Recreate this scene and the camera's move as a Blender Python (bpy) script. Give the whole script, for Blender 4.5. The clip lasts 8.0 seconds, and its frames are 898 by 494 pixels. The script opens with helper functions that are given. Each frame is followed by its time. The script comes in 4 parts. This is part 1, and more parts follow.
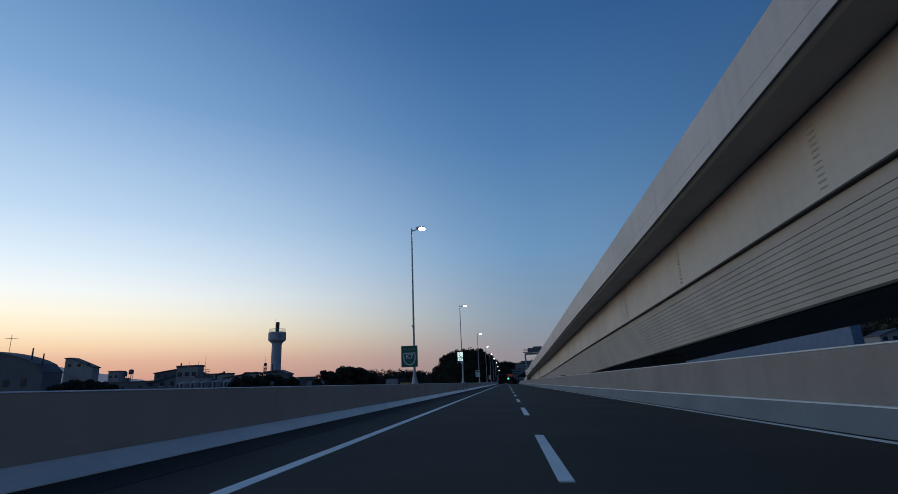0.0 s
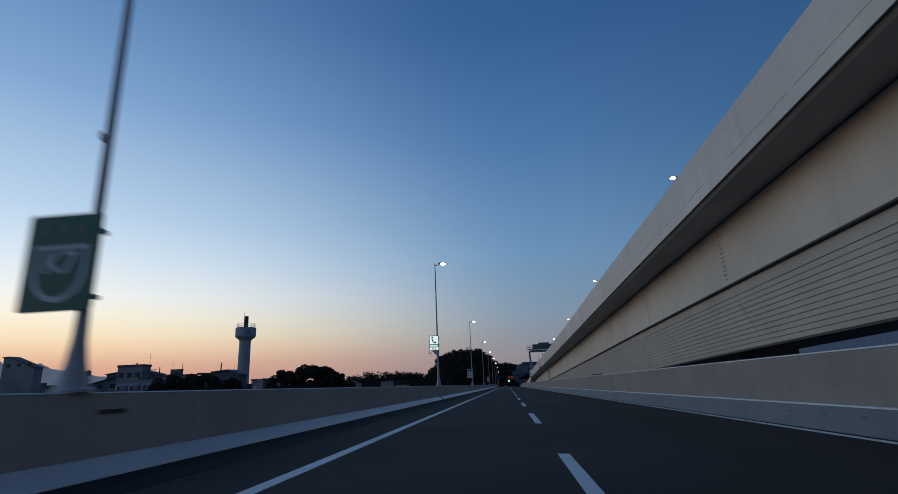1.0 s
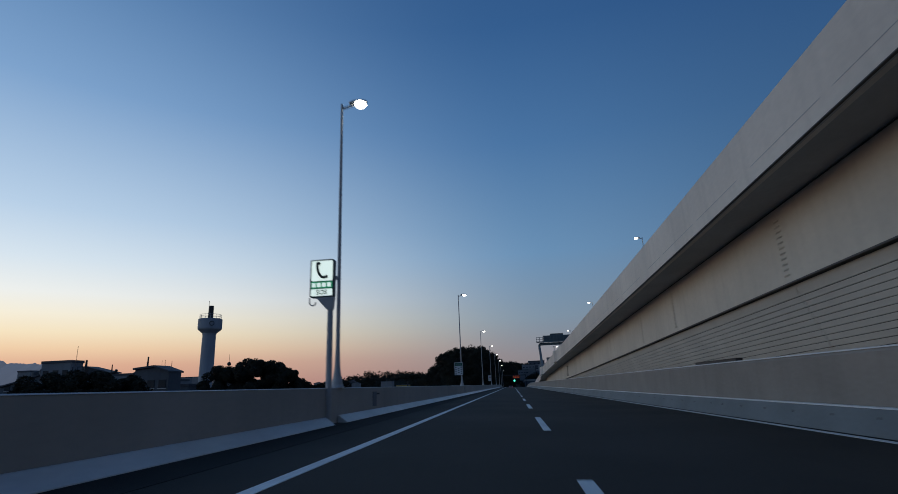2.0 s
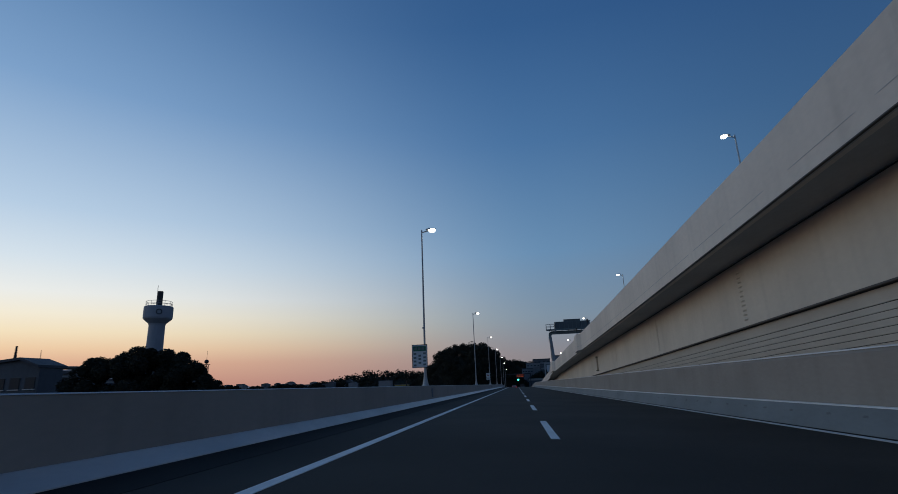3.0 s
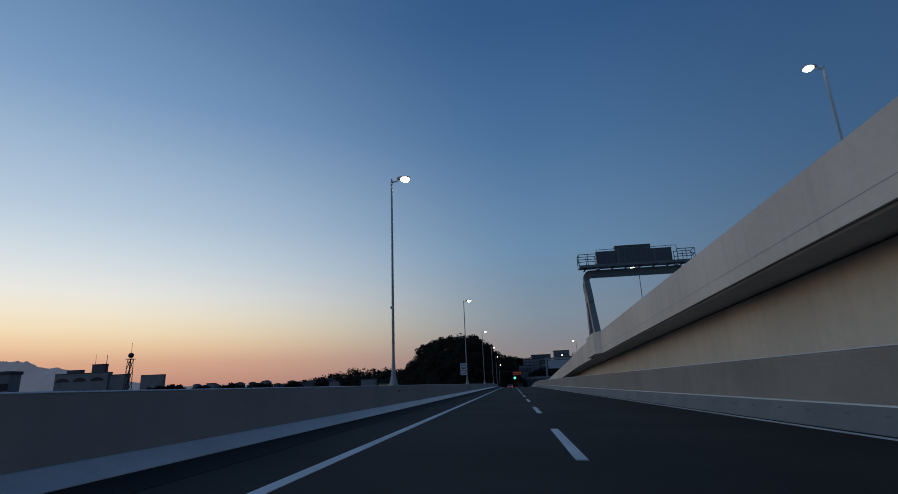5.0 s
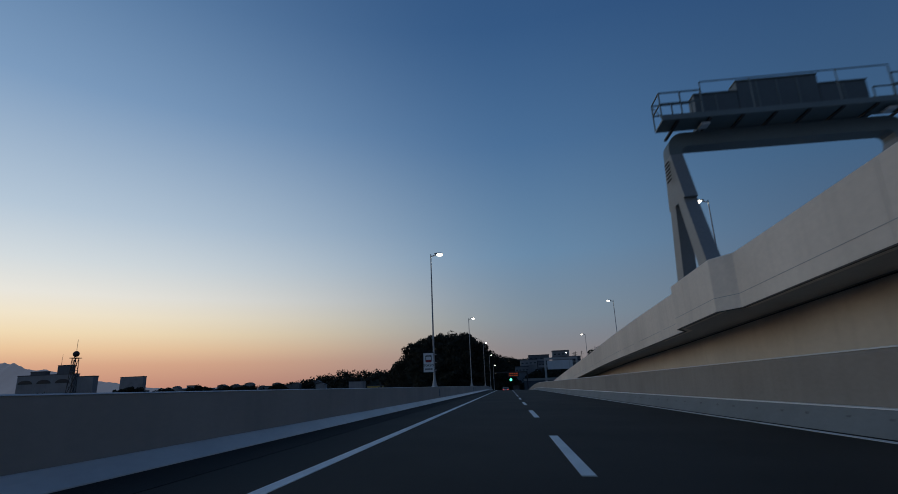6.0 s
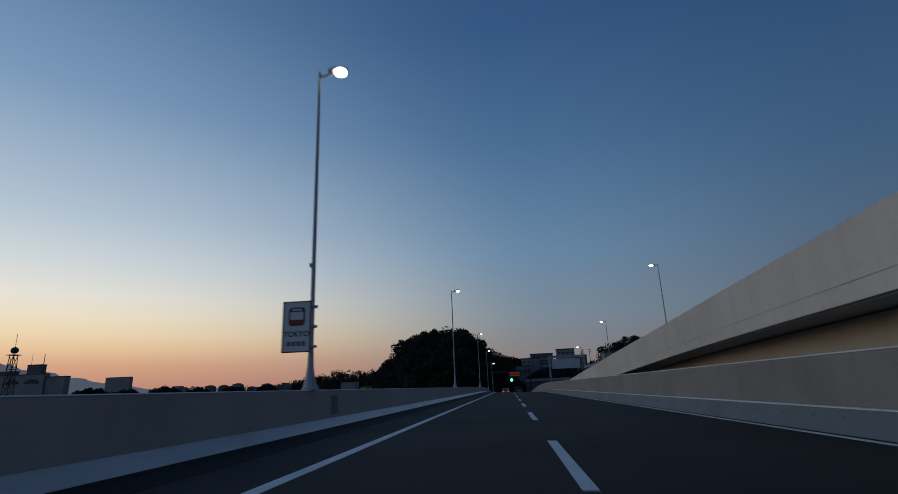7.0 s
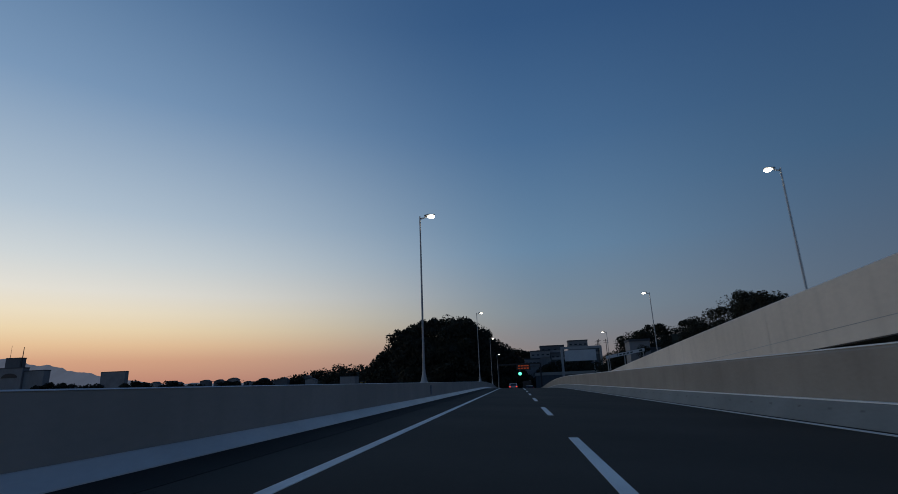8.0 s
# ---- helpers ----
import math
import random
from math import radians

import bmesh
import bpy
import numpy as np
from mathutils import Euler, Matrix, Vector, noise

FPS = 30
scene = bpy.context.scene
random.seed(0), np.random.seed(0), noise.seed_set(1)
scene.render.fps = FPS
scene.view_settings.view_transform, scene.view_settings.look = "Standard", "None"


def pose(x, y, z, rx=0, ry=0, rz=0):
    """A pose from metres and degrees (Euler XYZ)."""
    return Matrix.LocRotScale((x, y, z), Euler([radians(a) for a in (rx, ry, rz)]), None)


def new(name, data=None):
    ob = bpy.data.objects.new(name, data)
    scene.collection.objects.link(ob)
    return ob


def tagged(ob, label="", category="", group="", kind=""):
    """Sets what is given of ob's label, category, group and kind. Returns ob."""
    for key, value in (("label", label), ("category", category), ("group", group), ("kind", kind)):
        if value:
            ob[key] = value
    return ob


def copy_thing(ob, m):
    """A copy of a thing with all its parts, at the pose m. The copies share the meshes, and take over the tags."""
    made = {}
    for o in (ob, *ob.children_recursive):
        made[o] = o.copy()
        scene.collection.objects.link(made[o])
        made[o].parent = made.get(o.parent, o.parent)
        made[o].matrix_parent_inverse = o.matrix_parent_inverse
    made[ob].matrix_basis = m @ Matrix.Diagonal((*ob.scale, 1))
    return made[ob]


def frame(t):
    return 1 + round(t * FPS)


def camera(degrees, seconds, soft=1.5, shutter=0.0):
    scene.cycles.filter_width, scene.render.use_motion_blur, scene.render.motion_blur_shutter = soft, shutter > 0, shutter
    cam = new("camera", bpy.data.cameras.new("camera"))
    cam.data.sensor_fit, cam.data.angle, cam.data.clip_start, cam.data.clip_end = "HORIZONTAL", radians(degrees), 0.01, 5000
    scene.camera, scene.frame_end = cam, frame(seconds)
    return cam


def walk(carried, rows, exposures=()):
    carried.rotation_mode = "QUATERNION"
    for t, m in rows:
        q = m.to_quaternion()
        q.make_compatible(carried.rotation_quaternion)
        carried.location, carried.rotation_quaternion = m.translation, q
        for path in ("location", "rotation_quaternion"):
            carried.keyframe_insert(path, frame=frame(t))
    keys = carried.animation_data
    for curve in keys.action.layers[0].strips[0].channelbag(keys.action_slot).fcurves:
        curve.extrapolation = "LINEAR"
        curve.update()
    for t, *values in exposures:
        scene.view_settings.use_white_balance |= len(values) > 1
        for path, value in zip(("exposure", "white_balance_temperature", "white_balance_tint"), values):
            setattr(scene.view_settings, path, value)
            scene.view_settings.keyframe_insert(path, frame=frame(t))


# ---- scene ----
# Camera: fixed behind the windscreen of a car, about a metre over the road, driving along +y at about 23 m/s.
cam = camera(82.2, 8.0, soft=0.85, shutter=0.2)
EYE_Z, LEAN = 1.25, 2.3


def seat(x, y, yaw, pitch):
    return pose(x, y, EYE_Z, 90 + pitch, 0, yaw) @ pose(0, 0, 0, 0, 0, -LEAN)


PATH = [(0.0, 0.2, 0.0, 5.65, 14.93), (0.5, 0.1, 11.72, 5.61, 15.07), (1.0, 0.0, 23.37, 5.65, 15.19), (1.5, 0.03, 34.95, 5.99, 15.22),
        (2.2, 0.07, 51.06, 6.31, 15.21), (2.8, 0.1, 64.77, 6.57, 15.19), (3.5, 0.1, 80.63, 6.71, 15.14), (4.0, 0.01, 91.89, 6.57, 15.0),
        (4.5, -0.08, 103.07, 6.37, 14.94), (5.2, -0.09, 118.63, 6.11, 15.14), (6.0, -0.08, 136.24, 5.74, 15.29), (6.5, 0.04, 147.16, 5.75, 15.36),
        (7.0, 0.02, 158.02, 5.82, 15.39), (7.5, -0.07, 168.81, 6.19, 15.19), (8.0, -0.17, 179.54, 6.64, 14.85)]
walk(cam, [(t, seat(x, y, yaw, pitch)) for t, x, y, yaw, pitch in PATH], exposures=[(0.0, 0.21, 6120, 9), (1.0, 0.14, 6180, 9.2), (3.5, 0.01, 6320, 9.5), (6.0, -0.07, 6700, 10.5), (8.0, -0.16, 6800, 10.5)])

# World: clear sky shortly after sunset; the glow stands ahead to the left, the east behind is dark blue.
def srgb(r, g, b):
    return tuple((c / 255 / 12.92) if c < 11 else ((c / 255 + 0.055) / 1.055) ** 2.4 for c in (r, g, b))


world = bpy.data.worlds.new("dusk_sky")
scene.world = world
world.use_nodes = True
wn, wl = world.node_tree.nodes, world.node_tree.links
where = wn.new("ShaderNodeTexCoord")
split = wn.new("ShaderNodeSeparateXYZ")
wl.new(where.outputs["Generated"], split.inputs[0])


def sky_ramp(stops):
    """Colours by elevation, in degrees."""
    ramp = wn.new("ShaderNodeValToRGB")
    els = ramp.color_ramp.elements
    while len(els) < len(stops):
        els.new(0.5)
    for el, (deg, rgb) in zip(els, stops):
        el.position, el.color = math.sin(radians(deg)), (*srgb(*rgb), 1)
    wl.new(split.outputs["Z"], ramp.inputs["Fac"])
    return ramp.outputs["Color"]


WARM = sky_ramp([(0, (190, 136, 122)), (1.2, (203, 146, 126)), (3.2, (222, 172, 141)), (4.6, (239, 203, 163)), (6.0, (245, 224, 187)), (7.6, (245, 234, 210)), (9.5, (237, 236, 229)), (12.5, (215, 225, 231)), (17, (185, 205, 224)), (28, (130, 163, 200)), (38, (101, 137, 178)), (48, (78, 113, 158)), (90, (42, 74, 118))])
MIDDLE = sky_ramp([(0, (132, 120, 120)), (3, (138, 134, 138)), (7, (127, 144, 159)), (14, (106, 141, 174)), (26, (75, 114, 157)), (38, (54, 92, 138)), (90, (35, 64, 107))])
COOL = sky_ramp([(0, (88, 91, 102)), (8, (88, 107, 130)), (20, (62, 96, 132)), (38, (41, 75, 119)), (90, (34, 60, 102))])
EAST = sky_ramp([(0, (72, 77, 94)), (12, (80, 93, 120)), (40, (52, 76, 114)), (90, (38, 63, 102))])
GLOW = radians(-70)  # azimuth of the set sun, clockwise from +y
toward = wn.new("ShaderNodeVectorMath")
toward.operation = "DOT_PRODUCT"
toward.inputs[1].default_value = (math.sin(GLOW), math.cos(GLOW), 0)
wl.new(where.outputs["Generated"], toward.inputs[0])
colour = EAST
for lo, hi, ramp in ((-1.0, -0.2, COOL), (-0.35, 0.35, MIDDLE), (0.24, 0.97, WARM)):
    step = wn.new("ShaderNodeMapRange")
    step.inputs["From Min"].default_value, step.inputs["From Max"].default_value = lo, hi
    step.interpolation_type = "SMOOTHSTEP"
    wl.new(toward.outputs["Value"], step.inputs["Value"])
    mix = wn.new("ShaderNodeMix")
    mix.data_type = "RGBA"
    wl.new(step.outputs["Result"], mix.inputs[0])
    wl.new(colour, mix.inputs[6]), wl.new(ramp, mix.inputs[7])
    colour = mix.outputs[2]
wl.new(colour, wn["Background"].inputs["Color"])
wn["Background"].inputs["Strength"].default_value = 1.0


# ---- materials ----
def mat(name, colour, rough=0.7, metal=0.0, grain=0.15, scale=6.0, stain=0.2, stain_scale=0.4, bump=0.1, streak=0.0, emit=None, power=0.0, spec=0.5):
    """A surface with grain and larger stains; streak adds run marks that hang down."""
    m = bpy.data.materials.new(name)
    m.use_nodes = True
    n, l = m.node_tree.nodes, m.node_tree.links
    bsdf = n["Principled BSDF"]
    bsdf.inputs["Roughness"].default_value = rough
    bsdf.inputs["Metallic"].default_value = metal
    bsdf.inputs["Specular IOR Level"].default_value = spec
    co = n.new("ShaderNodeTexCoord")
    geo = n.new("ShaderNodeNewGeometry")
    fine = n.new("ShaderNodeTexNoise")
    fine.inputs["Scale"].default_value, fine.inputs["Detail"].default_value = scale, 8
    l.new(geo.outputs["Position"], fine.inputs["Vector"])
    big = n.new("ShaderNodeTexNoise")
    big.inputs["Scale"].default_value, big.inputs["Detail"].default_value = stain_scale, 5
    l.new(geo.outputs["Position"], big.inputs["Vector"])
    mixed = None
    for tex, amount in ((fine, grain), (big, stain)):
        ramp = n.new("ShaderNodeMapRange")
        ramp.inputs["From Min"].default_value, ramp.inputs["From Max"].default_value = 0.3, 0.7
        ramp.inputs["To Min"].default_value, ramp.inputs["To Max"].default_value = 1 - amount, 1 + amount * 0.6
        l.new(tex.outputs["Fac"], ramp.inputs["Value"])
        if mixed is None:
            mixed = ramp.outputs["Result"]
        else:
            mul = n.new("ShaderNodeMath")
            mul.operation = "MULTIPLY"
            l.new(mixed, mul.inputs[0]), l.new(ramp.outputs["Result"], mul.inputs[1])
            mixed = mul.outputs[0]
    if streak:
        squash = n.new("ShaderNodeMapping")
        squash.inputs["Scale"].default_value = (1.0, 2.2, 0.12)
        l.new(geo.outputs["Position"], squash.inputs["Vector"])
        run = n.new("ShaderNodeTexNoise")
        run.inputs["Scale"].default_value, run.inputs["Detail"].default_value = 1.6, 6
        l.new(squash.outputs["Vector"], run.inputs["Vector"])
        ramp = n.new("ShaderNodeMapRange")
        ramp.inputs["From Min"].default_value, ramp.inputs["From Max"].default_value = 0.5, 0.75
        ramp.inputs["To Min"].default_value, ramp.inputs["To Max"].default_value = 1, 1 - streak
        l.new(run.outputs["Fac"], ramp.inputs["Value"])
        mul = n.new("ShaderNodeMath")
        mul.operation = "MULTIPLY"
        l.new(mixed, mul.inputs[0]), l.new(ramp.outputs["Result"], mul.inputs[1])
        mixed = mul.outputs[0]
    tint = n.new("ShaderNodeVectorMath")
    tint.operation = "SCALE"
    tint.inputs[0].default_value = colour
    l.new(mixed, tint.inputs["Scale"])
    l.new(tint.outputs["Vector"], bsdf.inputs["Base Color"])
    if bump:
        b = n.new("ShaderNodeBump")
        b.inputs["Strength"].default_value, b.inputs["Distance"].default_value = bump, 0.02
        l.new(fine.outputs["Fac"], b.inputs["Height"])
        l.new(b.outputs["Normal"], bsdf.inputs["Normal"])
    if emit:
        bsdf.inputs["Emission Color"].default_value = (*emit, 1)
        bsdf.inputs["Emission Strength"].default_value = power
    return m


M = {
    "asphalt": mat("asphalt", (0.050, 0.044, 0.037), 0.9, grain=0.25, scale=40, stain=0.3, stain_scale=0.25, bump=0.4, spec=0.25),
    "shoulder": mat("worn_asphalt", (0.028, 0.026, 0.024), 0.9, grain=0.25, scale=30, stain=0.3, stain_scale=0.4, bump=0.3, spec=0.2),
    # Asphalt darkened by colour to stand for shadow and wet at the kerb.
    "gutter": mat("shaded_wet_asphalt", (0.014, 0.013, 0.012), 0.85, grain=0.2, scale=30, stain=0.3, stain_scale=0.5, bump=0.2, spec=0.2),
    "paint": mat("road_paint", (0.82, 0.82, 0.79), 0.55, grain=0.12, scale=25, stain=0.15, stain_scale=1.0, bump=0.1),
    "concrete": mat("concrete", (0.330, 0.292, 0.247), 0.85, grain=0.08, scale=12, stain=0.14, stain_scale=0.5, bump=0.15, streak=0.08),
    "pale_wall": mat("pale_wall_concrete", (0.455, 0.425, 0.375), 0.85, grain=0.07, scale=12, stain=0.12, stain_scale=0.5, bump=0.12, streak=0.08),
    "pale_concrete": mat("pale_concrete", (0.66, 0.655, 0.62), 0.4, grain=0.08, scale=14, stain=0.15, stain_scale=0.6, bump=0.15),
    "parapet": mat("parapet_panel", (0.78, 0.695, 0.59), 0.55, grain=0.06, scale=10, stain=0.15, stain_scale=0.22, bump=0.05, streak=0.10),
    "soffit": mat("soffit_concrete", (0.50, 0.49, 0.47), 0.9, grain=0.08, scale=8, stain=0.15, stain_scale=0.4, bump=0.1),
    "girder": mat("girder_paint", (0.68, 0.615, 0.51), 0.55, grain=0.05, scale=9, stain=0.12, stain_scale=0.35, bump=0.03, streak=0.08),
    "slat": mat("slat_aluminium", (0.67, 0.63, 0.55), 0.6, metal=0.0, grain=0.06, scale=15, stain=0.1, stain_scale=0.5, bump=0.03),
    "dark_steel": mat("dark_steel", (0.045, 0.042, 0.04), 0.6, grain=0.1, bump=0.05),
    "galvanised": mat("galvanised_steel", (0.46, 0.46, 0.45), 0.5, metal=0.0, grain=0.05, scale=8, stain=0.1, bump=0.0),
    "teal_steel": mat("painted_gantry_steel", (0.16, 0.20, 0.20), 0.5, grain=0.06, scale=12, stain=0.1, bump=0.03),
    "board_back": mat("board_back_paint", (0.10, 0.125, 0.13), 0.5, grain=0.06, scale=12, stain=0.1, bump=0.03),
    "lamp": mat("lamp_glass", (0.9, 0.9, 0.85), 0.3, bump=0, emit=(1.0, 0.93, 0.78), power=9.0),
    # Paler than the beam: western light on the legs, put into their colour.
    "sunset_lit_leg": mat("sunset_lit_leg", (0.25, 0.265, 0.265), 0.5, grain=0.06, scale=12, stain=0.12, bump=0.03),
    "tower": mat("tower_render", (0.42, 0.44, 0.46), 0.8, grain=0.06, scale=6, stain=0.12, stain_scale=0.2, bump=0.05, streak=0.1),
    "kerb": mat("kerb_concrete", (0.19, 0.205, 0.205), 0.75, grain=0.08, scale=14, stain=0.15, stain_scale=0.6, bump=0.06),
    # Near-white colour that holds the bright edge highlights of walls and kerb.
    "edge_shine": mat("painted_edge_highlight", (0.78, 0.78, 0.76), 0.45, grain=0.08, scale=14, stain=0.1, bump=0.05),
    "green": mat("sign_green", (0.015, 0.15, 0.085), 0.4, grain=0.05, stain=0.1, bump=0.0),
    "white": mat("sign_white", (0.72, 0.74, 0.74), 0.4, grain=0.05, stain=0.1, bump=0.0),
    "lit_white": mat("lit_sign_white", (0.8, 0.85, 0.8), 0.4, bump=0.0, emit=(0.85, 1.0, 0.9), power=0.75),
    "lit_green": mat("lit_sign_green", (0.02, 0.25, 0.12), 0.4, bump=0.0, emit=(0.02, 0.28, 0.12), power=0.5),
    "ink": mat("sign_ink", (0.02, 0.035, 0.035), 0.5, grain=0.05, stain=0.05, bump=0.0),
    "faded": mat("faded_sign_ink", (0.15, 0.19, 0.185), 0.5, grain=0.05, stain=0.1, bump=0.0),
    "plate": mat("cover_plate_steel", (0.13, 0.16, 0.20), 0.5, grain=0.05, stain=0.1, bump=0.02),
    "red": mat("sign_red", (0.35, 0.03, 0.025), 0.5, grain=0.05, stain=0.05, bump=0.0),
    "tail": mat("tail_light", (0.4, 0.02, 0.02), 0.3, bump=0.0, emit=(1.0, 0.06, 0.03), power=1.6),
    "amber": mat("amber_dots", (0.5, 0.12, 0.02), 0.3, bump=0.0, emit=(1.0, 0.12, 0.03), power=0.16),
    "go": mat("signal_green", (0.1, 0.6, 0.4), 0.3, bump=0.0, emit=(0.10, 1.0, 0.60), power=2.2),
    "car_dark": mat("car_paint", (0.03, 0.03, 0.035), 0.25, grain=0.03, stain=0.05, bump=0.0),
    "car_pale": mat("car_paint_pale", (0.35, 0.36, 0.38), 0.25, grain=0.03, stain=0.05, bump=0.0),
    "glass": mat("dark_glass", (0.02, 0.025, 0.03), 0.6, grain=0.03, stain=0.05, bump=0.0),
    "rubber": mat("rubber", (0.02, 0.02, 0.02), 0.85, bump=0.05),
    "facade": mat("facade_render", (0.30, 0.30, 0.30), 0.85, grain=0.08, scale=3, stain=0.18, stain_scale=0.15, bump=0.05, streak=0.15),
    "facade_dark": mat("facade_dark", (0.14, 0.15, 0.16), 0.85, grain=0.08, scale=3, stain=0.18, stain_scale=0.15, bump=0.05, streak=0.15),
    "ochre": mat("ochre_cladding", (0.50, 0.36, 0.10), 0.8, grain=0.08, scale=3, stain=0.18, stain_scale=0.15, bump=0.03),
    "roofing": mat("roofing", (0.10, 0.105, 0.115), 0.8, grain=0.1, scale=4, stain=0.2, stain_scale=0.2, bump=0.1),
    "blue_sheet": mat("blue_sheet", (0.13, 0.20, 0.30), 0.7, grain=0.06, scale=6, stain=0.12, stain_scale=0.5, bump=0.03),
    # Haze over the far ridges is put in as a weak bluish glow.
    "ridge": mat("far_ridge_haze_glow", (0.24, 0.26, 0.30), 1.0, grain=0.05, scale=0.01, stain=0.1, stain_scale=0.002, bump=0.0, emit=(0.082, 0.088, 0.10), power=0.8),
    "ground": mat("ground_soil", (0.06, 0.06, 0.05), 0.95, grain=0.2, scale=0.5, stain=0.3, stain_scale=0.02, bump=0.0),
    "leaf": mat("leaves", (0.052, 0.051, 0.036), 0.9, grain=0.35, scale=3, stain=0.35, stain_scale=0.3, bump=0.0, spec=0.1),
    "bark": mat("bark", (0.06, 0.05, 0.04), 0.9, grain=0.3, scale=12, bump=0.3),
}


# ---- builders ----
def box(bm, x0, x1, y0, y1, z0, z1):
    v = [bm.verts.new((x, y, z)) for z in (z0, z1) for y in (y0, y1) for x in (x0, x1)]
    for f in ((0, 2, 3, 1), (4, 5, 7, 6), (0, 1, 5, 4), (2, 6, 7, 3), (0, 4, 6, 2), (1, 3, 7, 5)):
        bm.faces.new([v[i] for i in f])


def rod(bm, a, b, r0, r1=None, n=10):
    """A round rod from a to b that may taper."""
    a, b, r1 = Vector(a), Vector(b), r0 if r1 is None else r1
    turn = (b - a).to_track_quat("Z", "Y").to_matrix()
    rings = []
    for p, r in ((a, r0), (b, r1)):
        rings.append([bm.verts.new(p + turn @ Vector((r * math.cos(k * math.tau / n), r * math.sin(k * math.tau / n), 0))) for k in range(n)])
    for k in range(n):
        bm.faces.new((rings[0][k], rings[0][(k + 1) % n], rings[1][(k + 1) % n], rings[1][k]))
    bm.faces.new(rings[0][::-1]), bm.faces.new(rings[1])


def lathe(bm, profile, n=24, centre=(0, 0, 0)):
    """Turns (radius, height) pairs round a vertical axis."""
    c = Vector(centre)
    rings = [[bm.verts.new(c + Vector((r * math.cos(k * math.tau / n), r * math.sin(k * math.tau / n), z))) for k in range(n)] for r, z in profile]
    for lo, hi in zip(rings, rings[1:]):
        for k in range(n):
            bm.faces.new((lo[k], lo[(k + 1) % n], hi[(k + 1) % n], hi[k]))
    bm.faces.new(rings[0][::-1]), bm.faces.new(rings[-1])


def loft(bm, sections):
    """Skins closed outlines of equal length one after the other and caps both ends."""
    rings = [[bm.verts.new(p) for p in s] for s in sections]
    n = len(rings[0])
    for lo, hi in zip(rings, rings[1:]):
        for k in range(n):
            bm.faces.new((lo[k], lo[(k + 1) % n], hi[(k + 1) % n], hi[k]))
    bm.faces.new(rings[0][::-1]), bm.faces.new(rings[-1])


def part(name, bm, material, parent=None, label="", smooth=False):
    """Links a bmesh as one mesh object under a thing or a part."""
    bmesh.ops.recalc_face_normals(bm, faces=bm.faces[:])
    me = bpy.data.meshes.new(name)
    bm.to_mesh(me)
    bm.free()
    me.materials.append(M[material] if isinstance(material, str) else material)
    if smooth:
        for p in me.polygons:
            p.use_smooth = True
    ob = new(name, me)
    if parent:
        ob.parent = parent
    if label:
        ob["label"] = label
    return ob


def thing(name, x, y, z, label, category, group="", rz=0.0):
    ob = new(name)
    ob.matrix_basis = pose(x, y, z, 0, 0, rz)
    return tagged(ob, label, category, group)


def boxes(name, dims, material, parent=None, label=""):
    bm = bmesh.new()
    for d in dims:
        box(bm, *d)
    return part(name, bm, material, parent, label)


# ---- ground and road ----
GROUND = -9.0
Y0, Y1 = -40.0, 492.0
bm = bmesh.new()
bmesh.ops.create_grid(bm, x_segments=24, y_segments=24, size=4800)
ground = part("ground", bm, "ground")
ground.location = (0, 0, GROUND)
tagged(ground, "dark low-lying ground stretching away at dusk", "ground", kind="structure")


def dip(y):
    """Height of the roadway: level, then over a crest and down to the tunnel."""
    if y < 245:
        return 0.0
    if y < 295:
        return -0.0004 * (y - 245) ** 2
    return -1.0 - 0.04 * (y - 295)


def camber(x):
    """Height of the road's surface across its width: it leans down towards the viaduct."""
    return 0.30 - 0.03 * x


def along(y0, y1):
    return [y0] + [v for v in [245 + 6.25 * k for k in range(9)] + [295 + 25 * k for k in range(12)] if y0 < v < y1] + [y1]


def profile(name, xs, y0, y1, material, parent=None, label=""):
    """One cross-section carried along the roadway."""
    bm = bmesh.new()
    loft(bm, [[(x, y, z + dip(y)) for x, z in xs] for y in along(y0, y1)])
    return part(name, bm, material, parent, label)


road = tagged(profile("road", [(-5.3, camber(-5.3)), (7.2, camber(7.2)), (7.2, -1.2), (-5.3, -1.2)], Y0, Y1, "asphalt"), "dark grey asphalt of a two-lane elevated expressway", "road", kind="structure")
WALL_L = [(-4.72, -0.3), (-4.75, 1.332), (-5.10, 1.332), (-5.12, -0.9), (-4.72, -0.9)]
WALL_R = [(6.62, 0.0), (6.69, 1.58), (6.74, 1.64), (6.98, 1.64), (7.02, 1.58), (7.05, -0.9), (6.62, -0.9)]
tagged(profile("barrier_left", WALL_L, Y0, Y1, "pale_wall"), "smooth grey concrete side wall along the expressway", "barrier", kind="structure")
tagged(profile("barrier_right", WALL_R, Y0, Y1, "concrete"), "smooth beige-grey concrete side wall along the expressway", "barrier", kind="structure")
# Bright halo along the wall's top edge, put into a pale strip.
tagged(profile("coping", [(-4.742, 1.334), (-4.742, 1.340), (-4.755, 1.352), (-5.09, 1.352), (-5.108, 1.343), (-5.108, 1.334)], Y0, Y1, "edge_shine"),
       "thin coping on the side wall, edge highlight in its pale colour", "coping", kind="structure")
